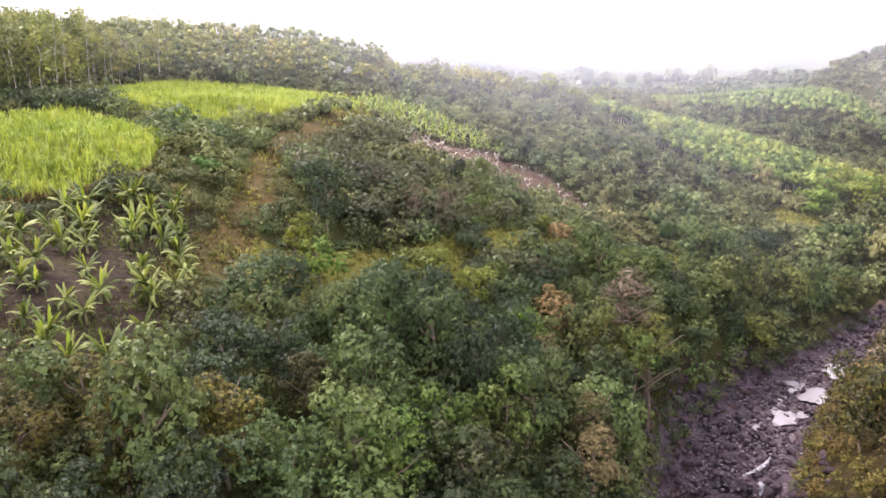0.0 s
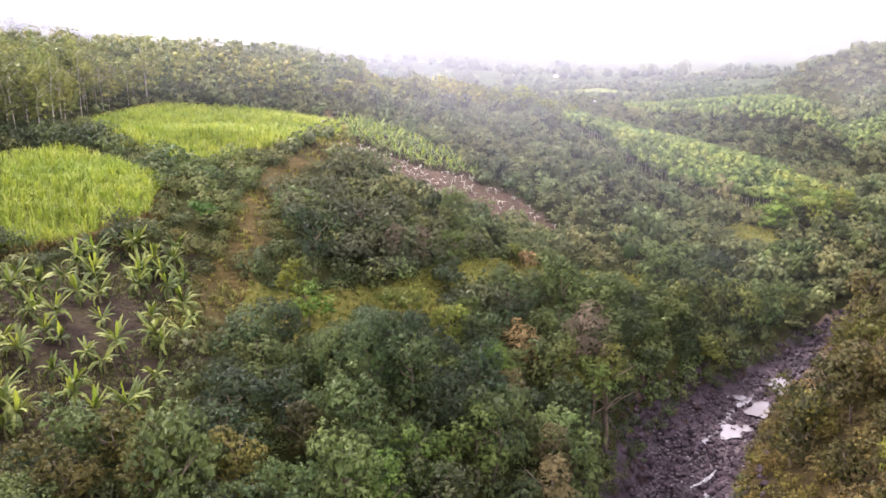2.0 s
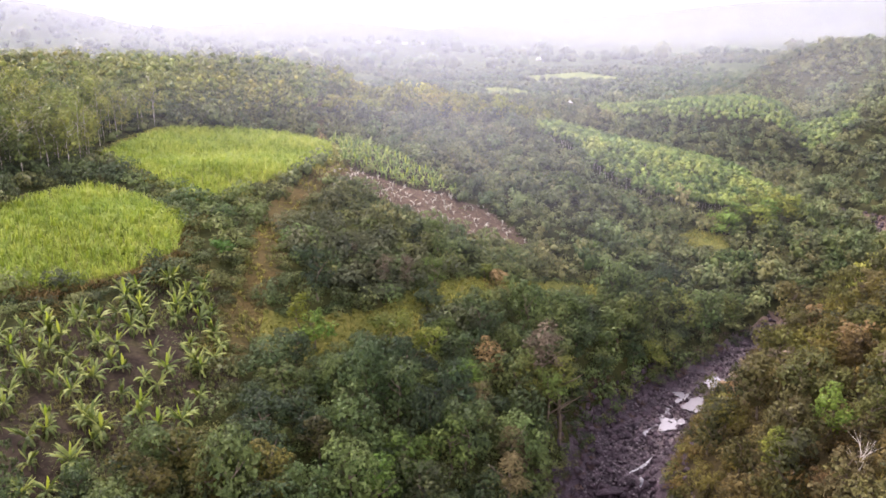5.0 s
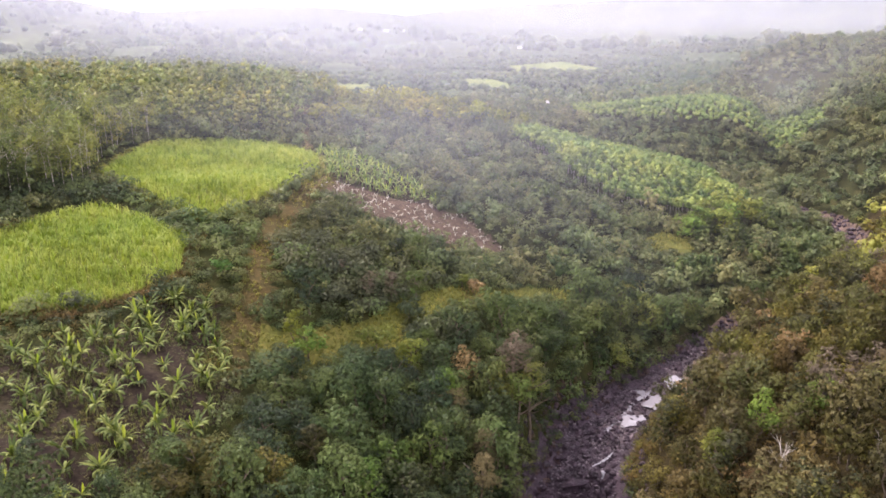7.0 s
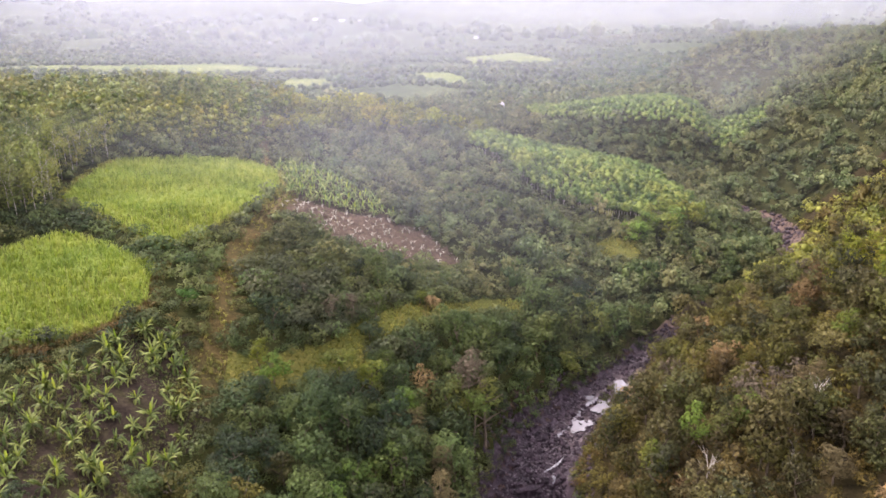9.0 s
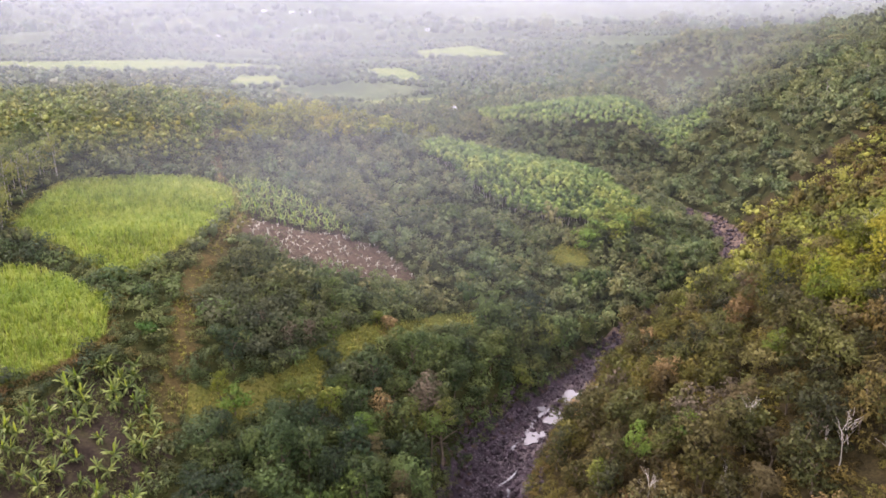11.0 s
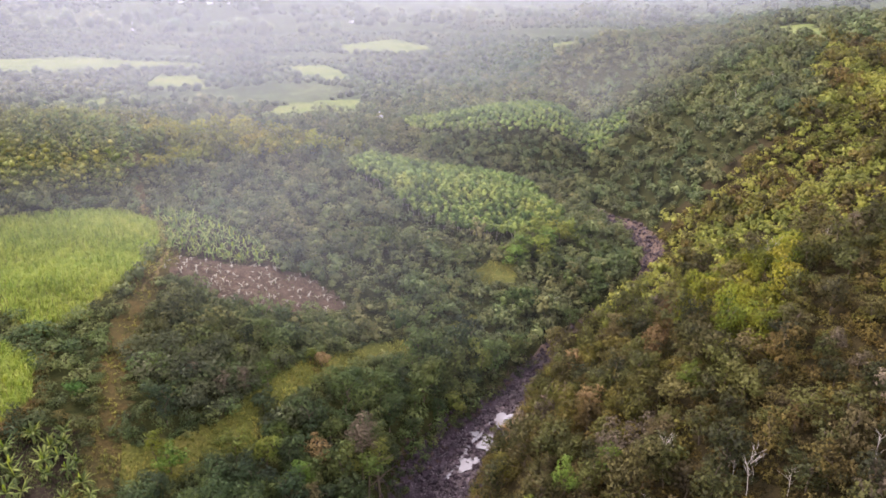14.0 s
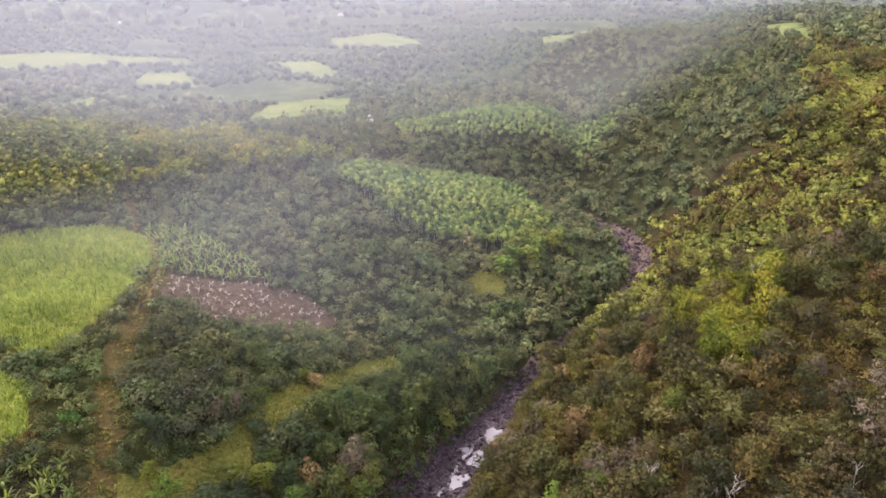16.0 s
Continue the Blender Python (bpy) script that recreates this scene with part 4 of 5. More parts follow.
tree_specs = [("broadleaf_tree", LEAF_DEEP, "deep green broadleaf tree with a dense rounded crown", 6, 130), ("broadleaf_tree", LEAF_MID, "mid-green broadleaf tree with a lumpy crown", 5, 95),
              ("vine_covered_tree", LEAF_BRIGHT, "bright green tree overgrown with climbing vines", 3, 22), ("small_olive_tree", LEAF_OLIVE, "olive-brown small tree with thin foliage", 3, 28),
              ("withered_tree", LEAF_DRY, "grey-brown half-withered tree hung with dry vines", 2, 5)]
spots = forest_places(4.3, (-60, 95, 32, 128), lambda x, y: ~open_ground(x, y, np.where(y > 98, 4.0, 1.8)) & ~right_of_stream(x, y) & ~inside(x, y, WOOD) & ~inside(x, y, LOW) & in_view(x, y) & (x > -50) & ~((x < -18) & (y > 46) & (y < 108)) & (along(x, y, TRACK) > 5.0) & ~clearing(x, y + 4.0, 1.2) & ~knoll(x, y, 1.0), 9999)
spots = away(spots)
# olive trees keep to the lower left edge, withered ones to the gully's rim, the rest stand where they come
for name, mat, label, kinds, most in tree_specs:
    if mat == LEAF_OLIVE:
        score = np.where((spots[:, 0] < -5) & (spots[:, 1] < 52), 0, 1) + rng.uniform(0, 0.9, len(spots))
    elif mat == LEAF_DRY:
        score = np.abs(spots[:, 0] - stream_at(spots[:, 1])[0] + 16) / 10 + rng.uniform(0, 1.5, len(spots))
    else:
        score = rng.uniform(0, 1, len(spots))
    order = np.argsort(score)
    chosen, spots = spots[order[:most]], spots[order[most:]]
    front = chosen[:, 1] < 76
    for places, puffs, each, size in ((chosen[front], 225, 13, 0.098), (chosen[~front], 130, 10, 0.138)):
        made = [tree_kind(name, bent_trunk(rng, 4.4, 0.15), broad_crown(rng, 5.8, 2.7, puffs, each, size, 10), (BARK, mat), label, "tree", "hillside trees") for _ in range(kinds)]
        planted(made, places, (0.6, 1.45), tall=(0.85, 1.5))
slope_spots = forest_places(4.1, (20, 150, 16, 128), lambda x, y: ~open_ground(x, y, np.where(y > 84, 7.0, 2.2)) & right_of_stream(x, y) & in_view(x, y), 9999)
slope_spots = away(slope_spots)
for mat, label, kinds, most in ((LEAF_BAND_TREE, "yellow-green bushy tree on the steep bank", 3, 68), (LEAF_RUST, "rust-brown withered bush on the steep bank", 2, 13), (LEAF_TAN, "grey-brown half-bare bush on the steep bank", 3, 14), (LEAF_UMBER, "brownish olive small tree on the steep bank", 4, 44), (LEAF_OLIVE, "olive-green small tree on the steep bank", 4, 48), (LEAF_DRY, "brown half-bare small tree on the steep bank", 3, 34), (LEAF_GREY, "pale grey-green feathery tree on the steep bank", 3, 40), (LEAF_BANK, "dark green leafy tree on the steep bank", 4, 100)):
    made = [tree_kind("slope_tree", bent_trunk(rng, 4.4, 0.13), broad_crown(rng, 5.4, 2.6, 140, 11, 0.108, 9), (BARK, mat), label, "tree", "trees on the steep bank") for _ in range(kinds)]
    bright = inside(slope_spots[:, 0], slope_spots[:, 1], GOLD_BAND)
    order = np.argsort(np.where(bright, 0, 1) * (1 if mat == LEAF_BAND_TREE else 0) + rng.uniform(0, 0.9, len(slope_spots)))
    planted(made, slope_spots[order[:most]], (0.95, 1.75) if mat in (LEAF_BANK, LEAF_GREY) else (0.6, 1.4), tall=(0.85, 1.4))
    slope_spots = slope_spots[order[most:]]

# tall acacia wood behind the cane fields
made = []
for k in range(6):
    high = rng.uniform(9.5, 12)
    blobs = [(rng.normal() * 0.9, rng.normal() * 0.9, high * f, rng.uniform(1.2, 1.9), rng.uniform(1.2, 1.9), rng.uniform(1.2, 1.9)) for f in (0.30, 0.42, 0.53, 0.64, 0.75, 0.86, 0.95)]
    made.append(tree_kind("acacia_tree", bent_trunk(rng, high * 0.92, 0.09, 0.3, 4, 0.6), leafy(rng, blobs, 160, 6, 0.125, cards=24, slim=0.5), (BARK_PALE, LEAF_ACACIA), "tall slender acacia with a pale trunk and feathery yellow-green crown", "tree", "acacia wood"))
edge = forest_places(3.2, (-110, 0, 100, 215), lambda x, y: inside(x, y, WOOD) & in_view(x, y), 9999)
near_edge = edge[np.argsort(edge[:, 1] + np.abs(edge[:, 0] + 45) * 0.4)][:240]
planted(made, near_edge, (0.85, 1.15))
FAR_ACACIA = [leafy(rng, [(rng.normal() * 0.7, rng.normal() * 0.7, h, 1.8, 1.8, 1.7) for h in (4.6, 7.0, 9.2)], 32, 5, 0.2, core=0.42, cards=8, slim=0.55, spread_out=(1.2, 2.4)) for _ in range(6)]
x, y = scattered(-230, 62, 104, 300, 4.2)
on = inside(x, y, WOOD) & in_view(x, y) & (np.min(np.hypot(x[:, None] - near_edge[None, :, 0], y[:, None] - near_edge[None, :, 1]), 1) > 2.5)
x, y = x[on], y[on]
s = rng.uniform(0.8, 1.2, len(x))
tagged(put("acacia_wood", *spread(FAR_ACACIA, x, y, ground_z(x, y), s, rng.uniform(0, 6, len(x))), [LEAF_ACACIA_FAR]), "deep stand of yellow-green acacias behind the field", "wood", kind="stuff")

# plantation of young round-crowned trees in rows
made = [tree_kind("plantation_tree", bent_trunk(rng, 4.2, 0.1, 0.15, 3), leafy(rng, [(0, 0, 4.2, 1.6, 1.6, 1.5), (0.3, 0.2, 5.3, 1.1, 1.1, 1.1)], 26, 6, 0.17, core=0.75, cards=0, slim=0.7), (BARK_PALE, LEAF_RUBBER), "bright green round-crowned plantation tree in a row", "tree", "plantation rows") for _ in range(4)]
PLANT = [leafy(rng, [(0, 0, 4.4, 1.7, 1.7, 1.7)], 12, 5, 0.24, core=0.82, cards=0, slim=0.75, spread_out=(1.2, 2.2)) for _ in range(5)]
x, y = scattered(40, 140, 190, 270, 2.6, 0.36)
on = inside(x, y, RUBBER)
rows = np.stack([x[on], y[on]], 1)
planted(made, rows[:300], (0.8, 1.1))
x, y = rows[300:].T
tagged(put("plantation_stand", *spread(PLANT, x, y, ground_z(x, y) - 0.2, rng.uniform(0.75, 1.05, len(x)), rng.uniform(0, 6, len(x))), [LEAF_RUBBER_FAR]), "close even rows of young bright green plantation trees", "wood", kind="stuff")
x, y = scattered(85, 295, 275, 400, 2.7, 0.36)
on = inside(x, y, RUBBER_FAR)
x, y = x[on], y[on]
tagged(put("far_plantation", *spread(PLANT, x, y, ground_z(x, y), rng.uniform(0.7, 0.95, len(x)), rng.uniform(0, 6, len(x))), [LEAF_RUBBER_FAR]), "even rows of plantation trees over the farther hill", "wood", kind="stuff")

# ---- bananas ----


def banana_leaf(r, long, wide, droop):
    """One arching blade with a raised midrib, its edges torn into strips by the wind."""
    vs, fs = [], []
    for k in range(12):
        f = k / 11
        out, up = long * f * (1 - 0.3 * droop * f), long * (0.72 * f - droop * 0.85 * f * f)
        half = [wide * math.sin(math.pi * min(1, 0.12 + 0.86 * f)) ** 0.6 * r.uniform(0.45, 1.15) if 0 < k < 11 else 0.03 for _ in range(2)]
        vs += [(out + 0.25 * half[0], -half[0], up - half[0] * 0.6), (out, 0, up), (out + 0.25 * half[1], half[1], up - half[1] * 0.6)]
    for k in range(11):
        a = k * 3
        fs += [(a, a + 3, a + 4), (a, a + 4, a + 1), (a + 1, a + 4, a + 5), (a + 1, a + 5, a + 2)]
    return np.array(vs), np.array(fs)


def banana(r, stem_high, leaf_long, count, label, group, shoot=True, mat=LEAF_BANANA):
    root = new("banana_plant")
    lean = r.normal(size=2) * 0.15
    put("stem", *limb([(0, 0, 0), (lean[0] * 0.5, lean[1] * 0.5, stem_high * 0.5), (lean[0], lean[1], stem_high)], [0.15, 0.12, 0.07], 7), [STEM_BANANA], parent=root, smooth=True)
    shape = [banana_leaf(r, leaf_long, leaf_long * w, d) for d, w in ((0.35, 0.085), (0.7, 0.10), (1.0, 0.10), (1.3, 0.09))]
    held = []
    for n in range(count):
        k = n % 4
        ob = put("leaf", *shape[k], [mat], parent=root) if n < 4 else new("leaf", held[k].data)
        held.append(ob)
        ob.parent = root
        ob.matrix_basis = pose(lean[0], lean[1], stem_high - 0.05 - 0.25 * (k / 3), r.uniform(-18, 18), (-22, -8, 4, 12)[k] + r.uniform(-10, 10), n * 137.5 + r.uniform(-35, 35)) @ Matrix.Scale(r.uniform(0.75, 1.1), 4)
    if shoot:
        ob = put("young_leaf", *banana_leaf(r, leaf_long * 0.62, leaf_long * 0.10, 0.05), [LEAF_SHOOT], parent=root)
        ob.matrix_basis = pose(lean[0], lean[1], stem_high - 0.05, 0, -46, r.uniform(0, 360))
    return tagged(root, label, "banana plant", group)


made = [banana(rng, rng.uniform(1.3, 2.0), rng.uniform(2.0, 2.4), 16 + k % 4, "banana plant with long arching grey-green leaves and a pale young shoot" if k % 2 == 0 else "banana plant with drooping ragged grey-green leaves", "banana grove", k % 2 == 0) for k in range(9)]
spots = forest_places(3.35, (-60, -20, 30, 80), lambda x, y: inside(x, y, GROVE) & in_view(x, y), 165)
pups = spots[: len(spots) // 4] + rng.normal(size=(len(spots) // 4, 2)) * 0.7
planted(made, np.concatenate([spots, pups]), (0.8, 1.2), -0.05)
made = [banana(rng, rng.uniform(0.9, 1.4), rng.uniform(1.4, 1.8), 7, "young pale-leaved banana plant on the terraced plot", "banana plot", k % 2 == 0, LEAF_BANANA_PALE) for k in range(4)]
planted(made, forest_places(2.0, (-22, 20, 140, 177), lambda x, y: inside(x, y, PLOT_GREEN), 230), (1.0, 1.5), -0.05)


def cut_stalk(r):
    root = new("cut_banana_stump")
    put("stump", *limb([(0, 0, 0), (0.05, 0.02, 0.5), (r.normal() * 0.2, r.normal() * 0.2, 1.0)], [0.16, 0.13, 0.10], 6), [STALK_WHITE], parent=root)
    for n in range(3):
        ob = put("dry_leaf", *banana_leaf(r, 1.2, 0.16, r.uniform(0.4, 1.2)), [STALK_WHITE], parent=root)
        ob.matrix_basis = pose(0, 0, r.uniform(0.5, 1.0), 0, r.uniform(-30, 10), n * 120 + r.uniform(-30, 30))
    return tagged(root, "whitish cut banana stump with withered leaves on bare soil", "banana stump", "cleared plot")


planted([cut_stalk(rng) for _ in range(4)], forest_places(2.7, (-18, 32, 122, 160), lambda x, y: inside(x, y, PLOT_BARE), 100), (0.5, 1.05), -0.05)

# ---- single shrubs and trees that stand out ----


def single(name, x, y, top, wide, mat, label, puffs=84, size=0.15, bark=BARK, deep=8.0):
    z = float(ground_z(x, y))
    high = max(2.0, top - z)
    v, f = broad_crown(rng, min(high, deep), wide, puffs, 12, size)
    ob = tree_kind(name, bent_trunk(rng, high * 0.8, 0.05 + high * 0.018), (v + (0, 0, max(0.0, high - deep), 0, 0, 0), f), (bark, mat), label, "tree" if high > 4 else "shrub", "")
    ob.matrix_basis = pose(x, y, z - 0.1)
    return ob


single("rust_coloured_shrub", 12.8, 77.4, 39.7, 2.7, LEAF_RUST, "rust-orange withered shrub among green bushes", 360, 0.08, deep=9)
single("brown_shrub", 21.0, 79.4, 40.6, 3.5, LEAF_TAN, "grey-brown leafless-looking rounded shrub", 560, 0.085, deep=8)
for px, py, top in ((18.2, 77.6, 36.6), (21.4, 75.8, 35.8), (23.8, 78.0, 36.4), (24.4, 81.4, 37.0)):
    single("green_shrub", px, py, top, 2.6, LEAF_MID, "green bush crowding round the grey-brown shrub", 240, 0.095)
single("rust_coloured_shrub", 58.0, 92.0, 24.5, 2.4, LEAF_RUST, "rust-brown withered shrub beside the bright pool", 300, 0.08, deep=5)
single("flowering_tree", -14.6, 73.2, 48.8, 1.7, LEAF_YELLOW, "yellow flowering small tree at the edge of the clearing")
single("light_green_shrub", -12.5, 71.5, 46.5, 2.8, LEAF_BRIGHT, "light yellow-green shrub at the edge of the clearing")
single("yellow_shrub", 15.1, 108.2, 42.6, 1.4, LEAF_YELLOW, "small yellow-orange shrub beside the clearing")
single("rust_coloured_shrub", 17.5, 107.5, 41.8, 1.8, LEAF_RUST, "low rust-brown patch of withered shrub")
for px, py, top, wide in ((-8.6, 91.4, 51.5, 1.8), (-3.5, 88.0, 49.8, 1.6), (0.5, 91.0, 49.5, 1.9), (-12.0, 96.0, 52.5, 1.5)):
    single("grey_shrub", px, py, top, wide, LEAF_TAN, "bare grey-brown shrub among the bushes on the knoll", 90, 0.085)
for px, py, top, wide in ((5.0, 94.5, 48.2, 2.2), (-15.5, 92.0, 51.8, 2.0)):
    single("light_green_shrub", px, py, top, wide, LEAF_BRIGHT, "fresh light green shrub on the knoll", 90, 0.10)
single("bright_green_shrub", -27.5, 85.0, 51.5, 1.9, LEAF_BRIGHT, "fresh bright green shrub beside the track")
single("dark_tree", 95, 139, 29.5, 2.6, LEAF_DEEP, "dark green tree leaning over the stream")
for px, py, top in ((97, 180, 40), (102, 186, 41.5), (108, 184, 40), (110, 192, 41), (116, 190, 39.5), (121, 195, 38), (113, 199, 39), (92, 175, 37), (103, 178, 38)):
    single("round_tree", px, py, top, 4.4, LEAF_BRIGHT, "fresh green broad round tree beside the stream", 70, 0.32)


for places, mat, name, label in ((VINE_TREES, LEAF_BRIGHT, "vine_covered_tree", "bright green tree smothered in climbing vines"), (DARK_TREES, LEAF_DEEP, "broadleaf_tree", "tall blue-green broadleaf tree with a full crown"),
                                 (OLIVE_TREES, LEAF_OLIVE, "olive_green_tree", "olive-yellow feathery tree below the banana grove"), (BROWN_TREES, LEAF_DRY, "withered_tree", "grey-brown tree hung with withered vines"),
                                 (BANK_DARK, LEAF_BANK, "bank_tree", "dark green full-crowned tree on the steep bank"), (BANK_BROWN, LEAF_DRY, "bank_tree", "brown leafless-looking tree on the steep bank"),
                                 (BANK_BRIGHT, LEAF_BRIGHT, "bank_tree", "bright yellow-green bush on the steep bank")):
    for px, py, top, wide in places:
        single(name, px, py, top, wide, mat, label, 330, 0.095)


def bare_tree(r, x, y, high):
    root = new("bare_tree")
    put("trunk", *bent_trunk(r, high * 0.95, 0.09, 0.5, 0), [BARK_PALE], parent=root)
    for n in range(7):
        a, h, l = n * 2.4, high * r.uniform(0.35, 0.9), high * r.uniform(0.14, 0.28)
        p = np.array((0, 0, h))
        e = p + (math.cos(a) * l * 0.6, math.sin(a) * l * 0.6, l)
        q = e + r.normal(size=3) * 0.5
        put("branch", *joined([limb([p, (p + e) / 2 + r.normal(size=3) * 0.1, e], [0.045, 0.03, 0.015], 5), limb([(p + e) / 2, q], [0.025, 0.01], 4)]), [BARK_PALE], parent=root)
    root.matrix_basis = pose(x, y, float(ground_z(x, y)) - 0.1, 0, 0, r.uniform(0, 360))
    return tagged(root, "bare pale grey tree with thin upright branches", "dead tree", "bare trees on the bank")


for px, py, high in ((74, 36, 6.5), (71.5, 37.5, 5.5), (76, 31, 6), (113, 82, 9), (119, 89, 7), (226, 240, 10), (215, 248, 9), (253, 250, 10), (88, 28, 6), (50, 45, 5), (63, 47, 6), (58, 40, 5), (46.8, 41, 9), (64.3, 44.9, 8), (71, 33.7, 9), (64.7, 45.6, 8), (113.4, 81, 9), (124, 78, 9)):
    bare_tree(rng, px, py, high)

# ---- stream ----


def boulder(r):
    v, f = ICO2
    v = v * (1 + 0.24 * r.normal(size=(len(v), 1))) * r.uniform(0.6, 1.2, 3) * (1, 1, 0.7)
    return v, f


def water_sheet(name, cx, cy, rx, ry, turn, z, label, mat=WATER):
    a = np.linspace(0, 2 * np.pi, 40, endpoint=False)
    wob = 1 + 0.22 * np.sin(3 * a + cx) + 0.14 * np.sin(5 * a + cy) + 0.08 * np.sin(9 * a)
    px, py = rx * wob * np.cos(a), ry * wob * np.sin(a)
    c, s = math.cos(turn), math.sin(turn)
    v = np.stack([cx + c * px - s * py, cy + s * px + c * py, np.full(40, z)], 1)
    v = np.concatenate([v, [[cx, cy, z]]])
    return tagged(put(name, v, np.array([(k, (k + 1) % 40, 40) for k in range(40)]), [mat]), label, "water", kind="structure")


def water_ribbon(name, y0, y1, shift, half, above, label):
    ys = np.linspace(y0, y1, 60)
    xs, zs, _ = stream_at(ys)
    mid = xs + shift + 0.6 * np.sin(ys * 0.7)
    wide = half * (0.75 + 0.35 * np.sin(ys * 0.9) + 0.2 * np.sin(ys * 2.3))
    v = np.concatenate([np.stack([mid + s * wide, ys, zs + above], 1) for s in (-1, 1)])
    k = np.arange(59)
    return tagged(put(name, v, np.concatenate([np.stack([k, k + 60, k + 61], 1), np.stack([k, k + 61, k + 1], 1)]), [WATER]), label, "water", kind="structure")


water_ribbon("water_run", 87, 104, 1.2, 0.9, 0.10, "narrow run of pale water between the pools")
water_ribbon("water_upstream", 186, 238, 0.3, 0.7, 0.05, "thin stream of water further up the gully")
POOLS = (("water_pool", 46.6, 91.0, 3.2, 2.1, 0.45, "still pool mirroring the white sky"),
         ("water_pool_middle", 53.2, 96.6, 1.8, 3.6, -0.5, "long shallow pool between the stones"),
         ("water_pool_side", 51.6, 101.2, 1.2, 1.7, 0.2, "small pool beside the boulders"),
         ("water_pool_upper", 60.2, 103.0, 3.3, 2.3, 0.55, "bright still pool below the dry bank"))
for name, cx, cy, rx, ry, turn, label in POOLS:
    a = np.linspace(0, 2 * np.pi, 24)
    level = float(np.quantile(ground_z(cx + 0.7 * rx * np.cos(a), cy + 0.7 * ry * np.sin(a)), 0.85)) + 0.06
    water_sheet(name, cx, cy, rx, ry, turn, level, label)


def dry(x, y):
    """Where no pool lies, but for a few stones that stand in the water."""
    free = np.ones(len(x), bool)
    for _, cx, cy, rx, ry, turn, _ in POOLS:
        u, v = (x - cx) * math.cos(turn) + (y - cy) * math.sin(turn), (y - cy) * math.cos(turn) - (x - cx) * math.sin(turn)
        free &= (u / rx) ** 2 + (v / ry) ** 2 > 0.85
    return free | (patches(x, y, 0.9, 6.0) > 0.33)


water_sheet("water_lower", 33, 68, 2.2, 2.4, 0.3, 12.6, "pool under the little waterfall")


def falling_water(name, line, half, label):
    """A strip of white water down a line of places, ragged at its edges."""
    rows, cols = np.array(line, float), 7
    t = np.linspace(0, len(rows) - 1, 22)
    mid = np.stack([np.interp(t, np.arange(len(rows)), rows[:, k]) for k in range(3)], 1)
    wide = np.interp(t, np.arange(len(rows)), half)
    d = np.gradient(mid, axis=0)
    side = unit(np.cross(d, (0.0, 0.0, 1.0)))
    across = np.linspace(-1, 1, cols)
    v = mid[:, None] + side[:, None] * (wide[:, None] * across)[..., None] + rng.normal(size=(22, cols, 3)) * (0.05, 0.05, 0.04)
    v[..., 2] += 0.12 * (1 - across ** 2)
    k = (np.arange(21)[:, None] * cols + np.arange(cols - 1)[None]).ravel()
    tri = np.concatenate([np.stack([k, k + 1, k + cols + 1], 1), np.stack([k, k + cols + 1, k + cols], 1)])
    return tagged(put(name, v.reshape(-1, 3), tri, [FOAM], smooth=True), label, "water", kind="structure")


falling_water("water_chute", [(39.8, 80.4, 17.1), (38.4, 78.8, 16.95), (36.6, 77.4, 16.8), (34.8, 76.6, 16.6)], [0.05, 0.22, 0.25, 0.08], "smooth pale sheet of water sliding towards the fall")
falling_water("waterfall", [(36.5, 75.7, 16.65), (36.3, 74.9, 16.4), (36.2, 74.2, 15.0), (36.0, 73.3, 12.6)], [0.3, 0.3, 0.36, 0.5], "white waterfall dropping over a dark rock step")

x, y = scattered(10, 100, 64, 130, 0.62)
on = in_bed(x, y, 1.2) & (patches(x, y, 2.5, 14.0) > -0.15) & dry(x, y)
x, y = x[on], y[on]
PEBBLES = [(ICO1[0] * (1 + 0.25 * rng.normal(size=(len(ICO1[0]), 1))) * rng.uniform(0.6, 1.2, 3) * (1, 1, 0.7), ICO1[1]) for _ in range(6)]
tagged(put("stream_stones", *spread(PEBBLES, x, y, ground_z(x, y) + 0.25 + rng.normal(size=len(x)) * 0.12, rng.uniform(0.10, 0.34, len(x)), rng.uniform(0, 6.3, len(x))), [ROCK_PALE]), "loose grey stones strewn over the stream bed", "stones", kind="stuff")

made = []
for k in range(6):
    made.append(tagged(put("boulder", *boulder(rng), [ROCK_BED if k < 5 else ROCK_PALE], smooth=False), "dark angular basalt boulder in the stream bed" if k < 5 else "pale grey boulder in the stream bed", "boulder", "stream boulders"))
x, y = scattered(10, 170, 66, 242, 1.5)
on = in_bed(x, y, 1.5) & dry(x, y)
p = np.stack([x[on], y[on]], 1)
planted(made, p[np.argsort(p[:, 1])][:260], (0.10, 0.36), -0.05)
for px, py, pz, size in ((31.5, 74.0, 15.3, (3.2, 1.3, 0.9)), (27.5, 76.0, 15.9, (2.0, 1.3, 0.9)), (39.0, 75.6, 15.7, (1.3, 1.2, 0.9))):
    ob = tagged(put("rock_ledge", *boulder(rng), [ROCK_BED]), "broad wet dark rock ledge at the waterfall", "rock", "ledges at the waterfall")
    ob.matrix_basis = pose(px, py, pz, 0, 0, 12) @ Matrix.Diagonal((*size, 1))
x, y = scattered(10, 170, 64, 242, 0.8)
on = in_bed(x, y, 2.6 + 1.6 * (y < 108)) & (rng.uniform(size=len(x)) < 0.7) & dry(x, y)
x, y = x[on], y[on]
SLABS = [(ICO1[0] * (1 + 0.3 * rng.normal(size=(len(ICO1[0]), 1))) * rng.uniform(0.5, 1.3, 3) * (1, 1, 0.75), ICO1[1]) for _ in range(8)]
